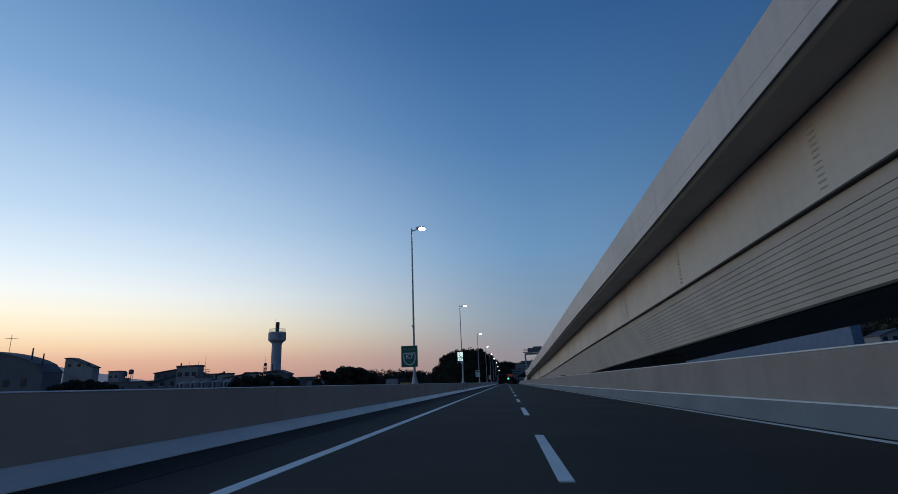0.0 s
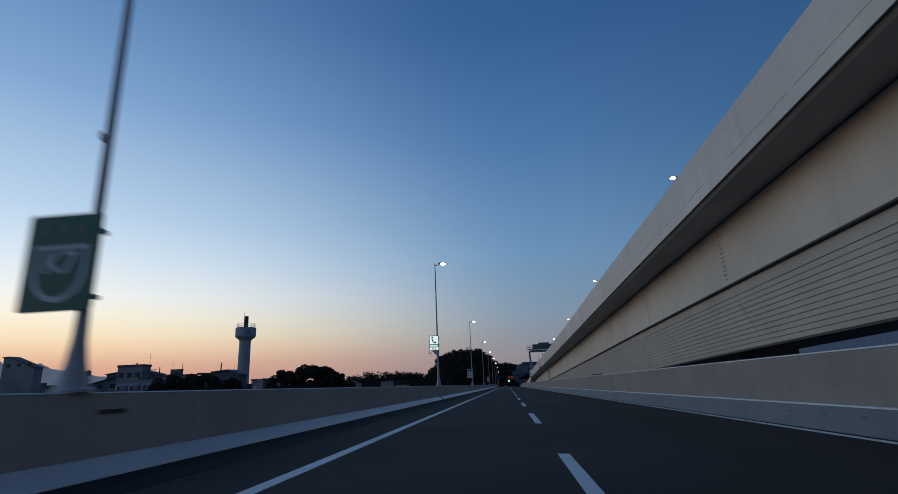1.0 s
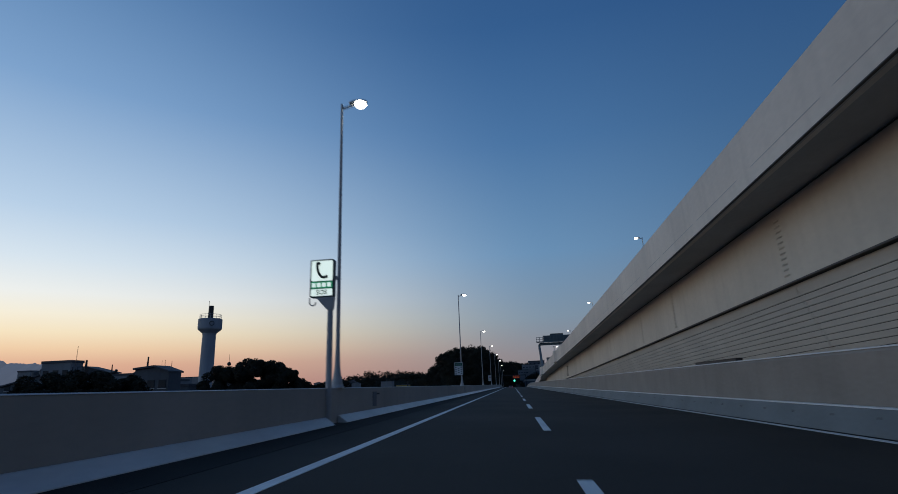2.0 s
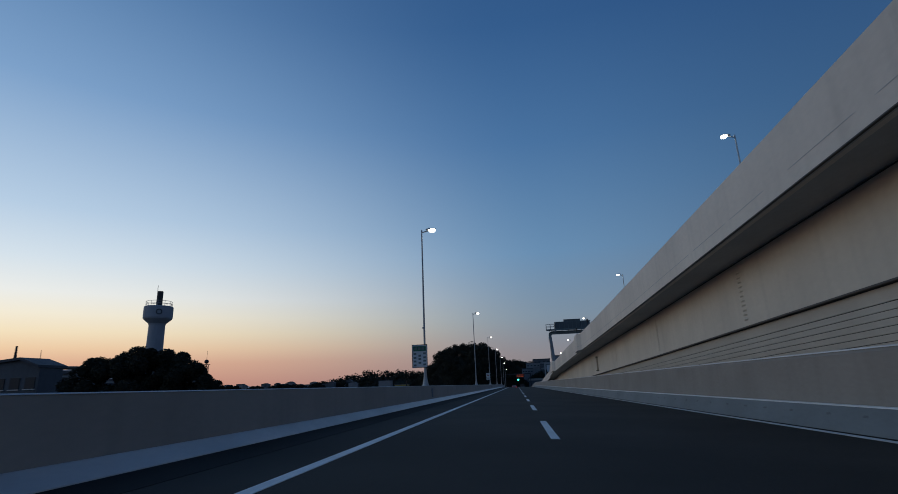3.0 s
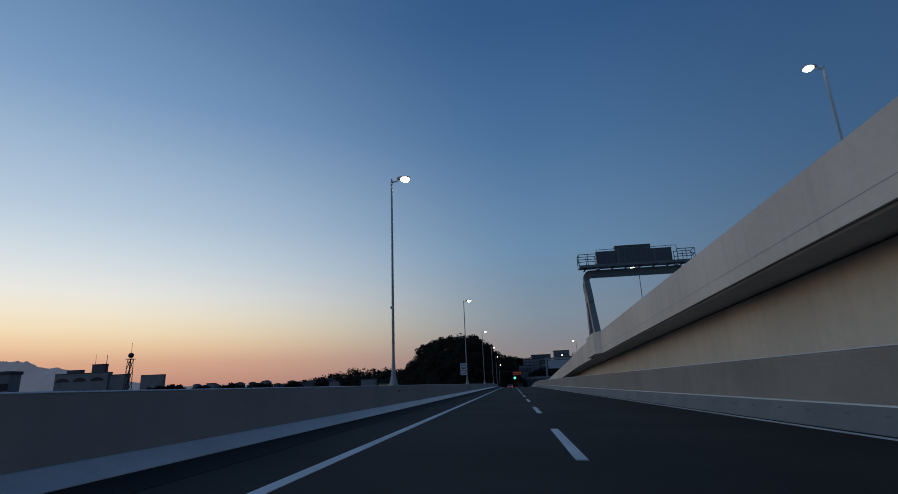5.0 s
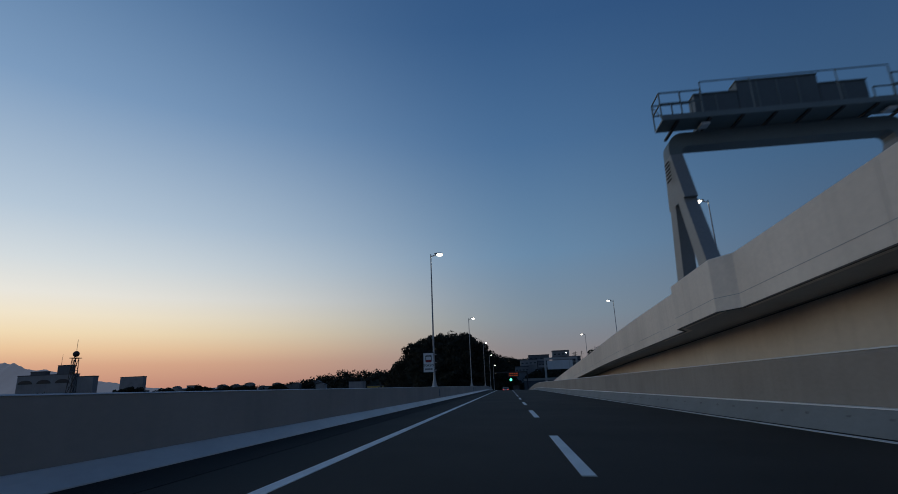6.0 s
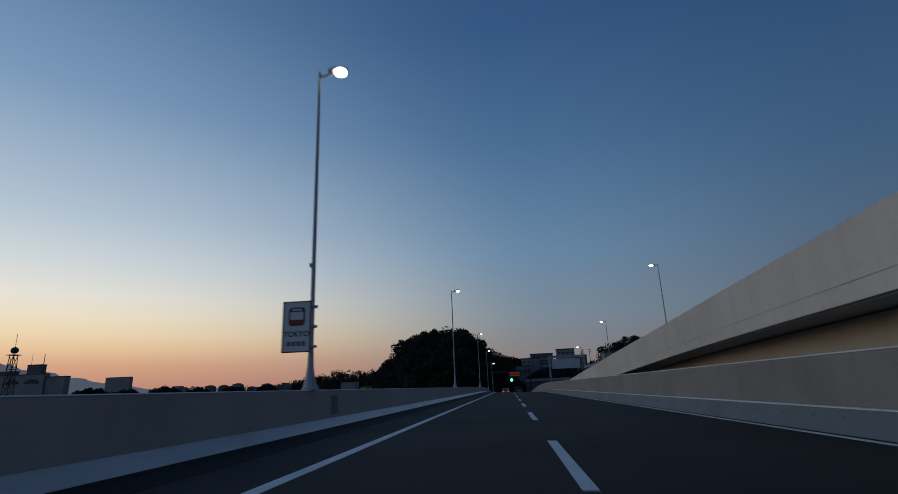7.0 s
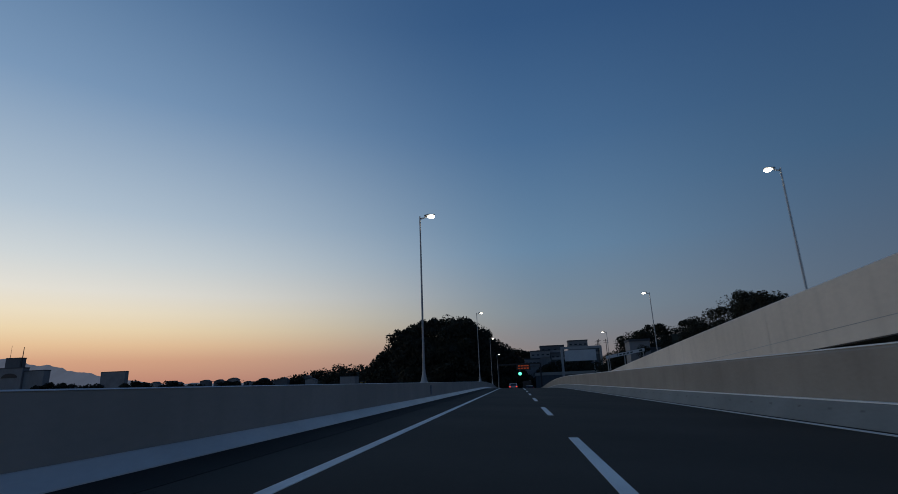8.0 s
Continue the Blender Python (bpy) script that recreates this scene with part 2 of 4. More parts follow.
# Right wall's edge highlight is painted as this strip's pale colour.
tagged(profile("coping", [(6.718, 1.642), (6.722, 1.662), (6.745, 1.674), (6.97, 1.674), (6.985, 1.642)], Y0, Y1, "edge_shine"),
       "thin rounded coping on the side wall, edge highlight in its pale colour", "coping", kind="structure")
GAP = (59.7, 60.7)
for a, b in ((Y0, GAP[0]), (GAP[1], Y1)):
    tagged(profile("kerb_left", [(-4.44, 0.40), (-4.455, 0.45), (-4.68, 0.625), (-4.717, 0.632), (-4.717, 0.40)], a, b, "pale_concrete"),
           "pale sloping concrete kerb at the foot of the wall", "kerb", kind="structure")
tagged(profile("kerb_right", [(6.28, 0.09), (6.30, 0.15), (6.50, 0.565), (6.508, 0.572), (6.612, 0.572), (6.612, 0.09)], Y0, Y1, "kerb"),
       "pale sloping concrete kerb at the foot of the wall", "kerb", kind="structure")


# Flat top of the kerb; the sky light on it is painted pale.
tagged(profile("kerb_ledge", [(6.502, 0.576), (6.506, 0.595), (6.52, 0.604), (6.614, 0.606), (6.614, 0.576)], Y0, Y1, "edge_shine"),
       "narrow ledge on the kerb, sky light in its pale colour", "kerb", kind="structure")
# Shadowed, wet asphalt beside the edge line, painted as a near-black strip.
tagged(profile("gutter", [(6.16, camber(6.16) - 0.01), (6.276, camber(6.276) - 0.01), (6.276, camber(6.276) + 0.005), (6.16, camber(6.16) + 0.005)], Y0, Y1, "gutter"),
       "narrow asphalt strip coloured near black for shadow and wet", "gutter", kind="structure")

tagged(profile("gutter", [(-4.436, camber(-4.436) - 0.01), (-4.436, camber(-4.436) + 0.005), (-3.62, camber(-3.62) + 0.005), (-3.62, camber(-3.62) - 0.01)], Y0, Y1, "shoulder"),
       "darker worn strip of asphalt along the kerb", "gutter", kind="structure")


def marking(name, x, w, y0, y1, label, group=""):
    ob = profile(name, [(x + u * w / 2, camber(x + u * w / 2) + h) for u, h in ((-1, -0.004), (1, -0.004), (1, 0.006), (-1, 0.006))], y0, y1, "paint")
    return tagged(ob, label, "road marking", group)


marking("edge_line", -2.45, 0.17, Y0, Y1, "solid white edge line painted on the asphalt")
marking("edge_line", 6.03, 0.18, Y0, Y1, "solid white edge line painted on the asphalt")
for k in range(-4, 44):
    marking("lane_dash", 0.72, 0.16, 16.1 + 10.52 * k, 20.7 + 10.52 * k, "short white lane dash painted on the asphalt", "lane dashes")
for y in (64.3, 99.4, 171.9, 207.5):
    tagged(boxes("cover_plate", [(-4.755, -4.728, y + 0.12, y + 0.62, 0.72, 1.20)], "plate"), "darker flat cover plate on the concrete wall", "cover plate", "cover plates")


# ---- the viaduct beside the road ----
def swing(y):
    """How far the ramp bends away to pass behind the side wall."""
    u = min(1.0, max(0.0, (y - 158) / 28))
    return 1.10 * u * u * (3 - 2 * u)


def top(y):
    """Height of the viaduct's parapet, which comes down towards the road."""
    s = (min(y, 236.0) - 100) / 100
    if y < 0:
        return 8.83 - 0.034 * y
    z = 5.905 - 2.8 * s - 0.178 * s * s - 0.32 * s ** 3 + 0.10 * math.exp(-((y - 48) / 20) ** 2) - 0.05 * math.exp(-((y - 100) / 18) ** 2)
    return 1.25 + (z - 1.25) * (1 + swing(y) / 6.04)


def lamp_foot(y):
    s = (y - 100) / 100
    lift = 0.15 * min(1, max(0, (y - 180) / 20)) + (0.25 if 90 < y < 110 else 0)
    return lift + (8.72 - 0.034 * y if y < 0 else 5.80 - 2.8 * s - 0.178 * s * s - 0.32 * s ** 3) - 0.35


XP, XW, XF = 6.04, 7.5, 8.3
VY0, VY1 = -40.0, 232.0
BAYS = ((116.8, 120.0, 0.30), (150.2, 154.8, 0.42))


def face(y):
    """The parapet's outer face: it steps out where masts stand on it."""
    for a, b, out in BAYS:
        if a < y < b:
            return XP - out * min(1, (y - a) / 0.6, (b - y) / 0.6)
    return XP


viaduct = thing("viaduct", 0, 0, 0, "pale viaduct with a steel girder sloping down beside the road", "viaduct")


def run(y0, y1, step=4.0):
    ys = [y0 + (y1 - y0) * k / max(1, round((y1 - y0) / step)) for k in range(max(1, round((y1 - y0) / step)) + 1)]
    for a, b, out in BAYS:
        ys += [v for v in (a, a + 0.6, b - 0.6, b) if y0 < v < y1]
    return sorted(set(ys))


def girder_piece(name, y0, y1, outline, material, label="", step=4.0):
    """A length of the viaduct; outline(y) gives its cross-section (x, z below the parapet's top)."""
    bm = bmesh.new()
    loft(bm, [[(x + swing(y), y, top(y) + dz) for x, dz in outline(y)] for y in run(y0, y1, step)])
    return part(name, bm, material, viaduct, label)


JOINTS = (VY0, 118.6, VY1)
for a, b in zip(JOINTS, JOINTS[1:]):
    seams = [a] + [v for v in [-33.9 + 8.5 * k for k in range(40)] if a + 3 < v < b - 3] + [b]
    for c, d in zip(seams, seams[1:]):
        girder_piece("parapet", c + (0.02 if c == a else 0.007), d - (0.02 if d == b else 0.007),
                     lambda y: [(face(y), -1.45), (face(y), -0.03), (face(y) + 0.03, 0), (face(y) + 0.25, 0), (face(y) + 0.27, -1.45)], "parapet", "smooth pale concrete parapet")
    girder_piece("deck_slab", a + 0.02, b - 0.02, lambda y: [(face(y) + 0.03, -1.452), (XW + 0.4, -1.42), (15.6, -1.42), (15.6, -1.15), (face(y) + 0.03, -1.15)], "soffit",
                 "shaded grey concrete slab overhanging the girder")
    girder_piece("far_parapet", a + 0.02, b - 0.02, lambda y: [(15.6, -1.45), (15.6, -0.1), (15.85, -0.1), (15.85, -1.45)], "parapet")
    y, gaps = a + 0.3, random.Random(int(a) + 50)
    while y < b - 4:
        length = gaps.uniform(1.5, 4.0) if y < 84 else gaps.uniform(7.0, 12.0)
        girder_piece("drip_line", y, y + length, lambda y: [(face(y) - 0.004, -1.10), (face(y) - 0.004, -1.085), (face(y) + 0.01, -1.085), (face(y) + 0.01, -1.10)], "soffit")
        y += length + (gaps.uniform(0.2, 1.8) if y < 84 else 0.05)
    girder_piece("flange", a + 0.05, b - 0.05, lambda y: [(XW - 0.05, -3.55), (XW - 0.05, -3.51), (XW + 0.3, -3.51), (XW + 0.3, -3.55)], "dark_steel", "dark bottom flange")
    girder_piece("drip_edge", a + 0.05, b - 0.05, lambda y: [(face(y) - 0.004, -1.478), (face(y) - 0.004, -1.454), (face(y) + 0.06, -1.454), (face(y) + 0.06, -1.478)], "dark_steel", "dark drip edge")
    girder_piece("joint_strip", a + 0.05, b - 0.05, lambda y: [(XW - 0.025, -1.475), (XW - 0.025, -1.45), (XW - 0.004, -1.45), (XW - 0.004, -1.475)], "dark_steel", "dark strip under the slab")
    girder_piece("edge_beam", a + 0.05, b - 0.05, lambda y: [(XF - 0.05, -5.56), (XF - 0.05, -5.50), (XF + 0.12, -5.50), (XF + 0.12, -5.56)], "dark_steel")
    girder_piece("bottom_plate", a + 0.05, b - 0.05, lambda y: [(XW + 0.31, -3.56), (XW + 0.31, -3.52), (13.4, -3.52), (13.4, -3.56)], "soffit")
    girder_piece("far_web", a + 0.05, b - 0.05, lambda y: [(13.4, -3.56), (13.4, -1.425), (13.43, -1.425), (13.43, -3.56)], "girder")

SPLICES = [70.7 - 9.85 * k for k in range(11, -1, -1)] + [76.8, 86.8, 97.3, 109.1, 121.0] + [131.5 + 10.5 * k for k in range(10)]
for a, b in zip(SPLICES, SPLICES[1:]):
    girder_piece("web_panel", a, b, lambda y: [(XW, -3.50), (XW, -1.425), (XW + 0.03, -1.425), (XW + 0.03, -3.50)], "girder", step=5.2)
bm = bmesh.new()
lathe(bm, [(0.034, 0.0), (0.034, 0.022), (0.02, 0.036)], 6)
bmesh.ops.rotate(bm, verts=bm.verts, matrix=Matrix.Rotation(radians(-90), 3, "Y"))
bolt = part("bolt", bm, "girder", viaduct)
for y in [v for v in SPLICES if 0 < v < 126]:
    for k in range(11):
        for dy in (-0.07, 0.07):
            b = new("bolt", bolt.data) if bolt.location.x else bolt
            b.parent = viaduct
            b.location = (XW - 0.001, y + dy, top(y) - 1.80 - k * 0.15)

# Cladding under the girder: a plain band, then narrow boards with open joints.
EDGES = [(0.0, 0.145)] + [(0.155 + 0.0768 * k, 0.155 + 0.0768 * (k + 0.90)) for k in range(11)]
for a, b in zip(SPLICES[::2], SPLICES[2::2]):
    for k, (u0, u1) in enumerate(EDGES):
        xa, xb = XW + 0.10 + u0 * (XF - XW - 0.10), XW + 0.10 + u1 * (XF - XW - 0.10)
        za, zb = -3.57 - 1.93 * u0, -3.57 - 1.93 * u1
        girder_piece("slat" if k else "cladding_band", a + 0.01, b - 0.01, lambda y: [(xa, za), (xb, zb), (xb + 0.04, zb), (xa + 0.04, za)], "slat", step=5.2)
# Dark sheet added behind the boards as the shade in their open joints.
girder_piece("joint_shade_sheet", VY0, VY1, lambda y: [(XW + 0.15, -3.565), (XF + 0.06, -5.49), (XF + 0.08, -5.49), (XW + 0.17, -3.565)], "dark_steel")
for y in (-24, 64, 106, 148, 190):
    boxes("pier", [(9.4 + swing(y), 12.4 + swing(y), y - 1.2, y + 1.2, GROUND, top(y) - 3.56 - 0.06)], "concrete", viaduct)


# A deck added behind the viaduct to block the sky and darken the gap.
second = thing("sky_blocking_deck", 0, 0, 0, "plain grey deck added behind the viaduct to block the sky", "viaduct")
for name, outline, material in (("deck_slab", [(16.2, -3.50), (25.0, -3.50), (25.0, -1.6), (16.2, -1.6)], "soffit"), ("parapet", [(24.7, -1.59), (24.7, -0.7), (25.0, -0.7), (25.0, -1.59)], "parapet")):
    bm = bmesh.new()
    loft(bm, [[(x, y, top(y) + dz) for x, dz in outline] for y in run(VY0, 170.0, 8.0)])
    part(name, bm, material, second)
for y in (-24, 64, 106, 148):
    boxes("pier", [(17.6, 20.6, y - 1.2, y + 1.2, GROUND, top(y) - 3.56)], "concrete", second)


# ---- street lamps ----
def street_lamp(x, y, z, height, arm, group, rz=0.0):
    lamp = thing("street_lamp", x, y, z, "slim grey steel street lamp with a lit head on its arm", "street lamp", group, rz)
    bm = bmesh.new()
    lathe(bm, [(0.21, 0.0), (0.21, 0.03), (0.17, 0.06), (0.11, 0.34), (0.08, 0.58), (0.06, 1.1), (0.038, height), (0.02, height + 0.03)], 12)
    part("pole", bm, "galvanised", lamp, smooth=False)
    bm = bmesh.new()
    rod(bm, (0, 0, height - 0.15), (arm - 0.2, 0, height - 0.05), 0.035)
    part("arm", bm, "galvanised", lamp)
    boxes("junction_box", [(-0.10, -0.045, -0.04, 0.04, 3.1, 3.20)], "galvanised", lamp)
    bm = bmesh.new()
    bmesh.ops.create_uvsphere(bm, u_segments=14, v_segments=8, radius=1.0)
    bmesh.ops.transform(bm, matrix=pose(arm - 0.06, 0, height + 0.03) @ Matrix.Diagonal((0.32, 0.15, 0.07, 1)), verts=bm.verts)
    part("lamp_head", bm, "galvanised", lamp, smooth=True)
    bm = bmesh.new()
    bmesh.ops.create_uvsphere(bm, u_segments=14, v_segments=8, radius=1.0)
    bmesh.ops.transform(bm, matrix=pose(arm + 0.02, 0, height - 0.05) @ Matrix.Diagonal((0.20, 0.16, 0.115, 1)), verts=bm.verts)
    part("lamp_glass", bm, "lamp", lamp, "glowing warm white lamp glass", smooth=True)
    return lamp


LAMPS = [28.85, 60.96, 98.1, 135.25, 170.66, 206.30, 248.57] + [284 + 36 * k for k in range(5)]
first = street_lamp(-4.84, LAMPS[0], 1.35, 8.90, 0.60, "lamps on the side wall")
for y in [-8.0] + LAMPS[1:]:
    copy_thing(first, pose(-4.84, y, 1.352 + dip(y)))
RLAMPS = [26.0, 62.5, 100.2, 136.0, 171.6, 207.5, 239.5, 269.5]
first = street_lamp(14.50, RLAMPS[0], lamp_foot(RLAMPS[0]), 9.85, 0.60, "lamps on the viaduct", 180)
for y in RLAMPS[1:]:
    copy_thing(first, pose(14.50 + 0.9 * min(1, max(0, (y - 196) / 36)), y, lamp_foot(y), 0, 0, 180))
for y in RLAMPS:
    boxes("lamp_plinth", [(14.2, 15.7, y - 0.3, y + 0.3, top(y) - 1.15, lamp_foot(y))], "parapet", viaduct)


# ---- signs along the wall ----
def lettering(name, words, size, material, parent, at):
    """Flat raised letters that face back down the road."""
    cu = bpy.data.curves.new(name, "FONT")
    cu.body, cu.size, cu.align_x, cu.align_y, cu.extrude = words, size, "CENTER", "CENTER", 0.002
    cu.offset = size * 0.018
    tmp = bpy.data.objects.new(name, cu)
    me = bpy.data.meshes.new_from_object(tmp)
    bpy.data.objects.remove(tmp)
    me.materials.append(M[material])
    ob = new(name, me)
    ob.parent = parent
    ob.matrix_basis = pose(*at, 90, 0, 0)
    return ob


def panel(bm, x0, x1, y0, y1, z0, z1, r=0.04, n=4):
    """A board with rounded corners, facing -y."""
    pts = []
    for cx, cz, a0 in ((x1 - r, z1 - r, 0), (x0 + r, z1 - r, 90), (x0 + r, z0 + r, 180), (x1 - r, z0 + r, 270)):
        for k in range(n + 1):
            a = radians(a0 + 90 * k / n)
            pts.append((cx + r * math.cos(a), cz + r * math.sin(a)))
    loft(bm, [[(x, y, z) for x, z in pts] for y in (y0, y1)])


def board(name, x0, x1, y0, y1, z0, z1, material, parent, label="", r=0.04):
    bm = bmesh.new()
    panel(bm, x0, x1, y0, y1, z0, z1, r)
    return part(name, bm, material, parent, label)


def outline(bm, pts, width, y0, y1):
    """A band of even width along a closed run of points in the sign's plane."""
    c = Vector((sum(p[0] for p in pts), sum(p[1] for p in pts))) / len(pts)
    inner = []
    for x, z in pts:
        d = Vector((x, z)) - c
        inner.append(c + d * max(0.0, 1 - width / d.length))
    n = len(pts)
    for k in range(n):
        a, b = pts[k], pts[(k + 1) % n]
        d, e = inner[(k + 1) % n], inner[k]
        v = [bm.verts.new((p[0], y, p[1])) for y in (y0, y1) for p in (a, b, d, e)]
        for f in ((0, 1, 2, 3), (7, 6, 5, 4), (0, 4, 5, 1), (2, 6, 7, 3)):
            bm.faces.new([v[i] for i in f])


def clamps(sign, x, zs, y=0.0):
    for z in zs:
        bm = bmesh.new()
        box(bm, -0.35, x + 0.19, y + 0.012, y + 0.05, z - 0.02, z + 0.02)
        box(bm, x - 0.11, x + 0.11, y + 0.05, y + 0.24, z - 0.025, z + 0.025)
        part("clamp", bm, "galvanised", sign)


# Route sign on the first lamp's pole.
sign = thing("route_sign", -5.08, LAMPS[0] - 0.16, 2.83, "green route sign with a white shield reading K7", "road sign")
board("panel", -0.46, 0.46, -0.012, 0.012, -0.58, 0.58, "green", sign)
for k in range(3):
    boxes("caption_mark", [(-0.30 + 0.225 * k, -0.16 + 0.225 * k, -0.016, -0.0125, 0.33, 0.45)], "faded", sign, "small faded character")
bm = bmesh.new()
shield = [(-0.34, 0.20), (0.34, 0.20)] + [(0.34 * math.cos(radians(a)), -0.12 + 0.36 * math.sin(radians(a))) for a in range(0, -181, -15)]
outline(bm, shield, 0.065, -0.016, -0.0125)
part("shield", bm, "white", sign)
lettering("route_letters", "K7", 0.36, "white", sign, (0, -0.0145, -0.02))
clamps(sign, 0.24, (-0.4, 0.4), 0.0)

# Emergency telephone sign on its own post, lit from within.
phone = thing("telephone_sign", -4.71, 59.9, 0.0, "lit white and green emergency telephone sign on a grey post", "road sign")
bm = bmesh.new()
lathe(bm, [(0.13, 0.40), (0.13, 0.48), (0.085, 0.51), (0.075, 3.4)], 12)
part("post", bm, "galvanised", phone)
bm = bmesh.new()
loft(bm, [[(-0.08, -0.07, 3.4), (0.08, -0.07, 3.4), (0.08, 0.07, 3.4), (-0.08, 0.07, 3.4)], [(-0.38, -0.09, 3.735), (0.11, -0.09, 3.735), (0.11, 0.09, 3.735), (-0.38, 0.09, 3.735)]])
part("bracket", bm, "galvanised", phone)
board("casing", -0.56, 0.11, -0.09, 0.09, 3.74, 4.79, "ink", phone, "dark green sign casing", 0.05)
board("face", -0.525, 0.075, -0.094, -0.0905, 4.19, 4.755, "lit_white", phone, "glowing white sign face", 0.03)
board("caption_band", -0.525, 0.075, -0.094, -0.0905, 3.985, 4.17, "lit_green", phone, "glowing green band", 0.02)
for k in range(4):
    boxes("caption_mark", [(-0.50 + 0.143 * k, -0.40 + 0.143 * k, -0.098, -0.0945, 4.02, 4.135)], "lit_white", phone, "small pale character")
board("sos_plate", -0.525, 0.075, -0.094, -0.0905, 3.775, 3.965, "lit_white", phone, "glowing white plate reading SOS", 0.02)
lettering("sos_letters", "SOS", 0.18, "ink", phone, (-0.225, -0.0965, 3.868))
bm = bmesh.new()
arc = [(-0.12 + 0.24 * math.cos(radians(a)), 4.62 + 0.36 * math.sin(radians(a))) for a in range(165, 256, 15)]
for (xa, za), (xb, zb) in zip(arc, arc[1:]):
    rod(bm, (xa, -0.0965, za), (xb, -0.0965, zb), 0.038, n=6)
rod(bm, (-0.36, -0.0965, 4.70), (-0.28, -0.0965, 4.66), 0.045, n=6)
rod(bm, (-0.18, -0.0965, 4.28), (-0.06, -0.0965, 4.31), 0.045, n=6)
part("handset", bm, "ink", phone, "dark telephone handset symbol")
bm = bmesh.new()
hook = [(-0.50 + 0.09 * math.cos(radians(a)), 3.62 + 0.09 * math.sin(radians(a))) for a in range(180, 361, 30)]
for (xa, za), (xb, zb) in zip([(-0.59, 3.74)] + hook, hook):
    rod(bm, (xa, 0, za), (xb, 0, zb), 0.018, n=6)
part("lamp_bracket", bm, "galvanised", phone, "small curved bracket under the sign")

# Distance board on the third lamp's pole.
sign = thing("information_sign", -5.10, LAMPS[2] - 0.16, 2.95, "white information board with a dark green heading", "road sign")
board("panel", -0.43, 0.43, -0.012, 0.012, -0.63, 0.63, "white", sign)
bm = bmesh.new()
for x0, x1, z0, z1 in ((-0.43, 0.43, 0.60, 0.63), (-0.43, 0.43, -0.63, -0.60), (-0.43, -0.40, -0.60, 0.60), (0.40, 0.43, -0.60, 0.60)):
    box(bm, x0, x1, -0.020, -0.0125, z0, z1)
part("border", bm, "ink", sign)
board("heading", -0.36, 0.36, -0.016, -0.0125, 0.27, 0.54, "green", sign, "dark green heading panel", 0.02)
for k in range(3):
    boxes("heading_mark", [(-0.29 + 0.2 * k, -0.15 + 0.2 * k, -0.020, -0.0165, 0.33, 0.48)], "faded", sign)
for x, zs in ((-0.27, (0.13, -0.09, -0.28, -0.49)), (0.0, (0.02, -0.16, -0.36)), (0.27, (0.14, -0.08, -0.26, -0.46))):
    for z in zs:
        boxes("text_mark", [(x - 0.075, x + 0.075, -0.016, -0.0125, z - 0.05, z + 0.05)], "faded", sign)
clamps(sign, 0.26, (-0.42, 0.42), 0.0)

# Bus sign on the fifth lamp's pole.
sign = thing("bus_sign", -5.17, LAMPS[4] - 0.16, 2.90, "white sign with a bus symbol and the word Tokyo", "road sign")
board("panel", -0.37, 0.37, -0.012, 0.012, -0.64, 0.64, "white", sign)
bm = bmesh.new()
for x0, x1, z0, z1 in ((-0.37, 0.37, 0.61, 0.64), (-0.37, 0.37, -0.64, -0.61), (-0.37, -0.34, -0.61, 0.61), (0.34, 0.37, -0.61, 0.61)):
    box(bm, x0, x1, -0.020, -0.0125, z0, z1)
part("border", bm, "ink", sign)
board("bus_symbol", -0.21, 0.21, -0.016, -0.0125, 0.02, 0.48, "ink", sign, "dark bus symbol", 0.08)
board("bus_window", -0.17, 0.17, -0.020, -0.0165, 0.17, 0.37, "white", sign, r=0.02)
board("bus_heading", -0.13, 0.13, -0.020, -0.0165, 0.40, 0.445, "white", sign, r=0.01)
board("bus_front", -0.19, 0.19, -0.020, -0.0165, 0.05, 0.15, "red", sign, "red bus front", 0.02)
lettering("city_letters", "TOKYO", 0.19, "ink", sign, (0, -0.0145, -0.19))
for k in range(4):
    boxes("number_mark", [(-0.24 + 0.125 * k, -0.135 + 0.125 * k, -0.016, -0.0125, -0.48, -0.37)], "faded", sign)
clamps(sign, 0.33, (-0.5, 0.0, 0.5), 0.0)


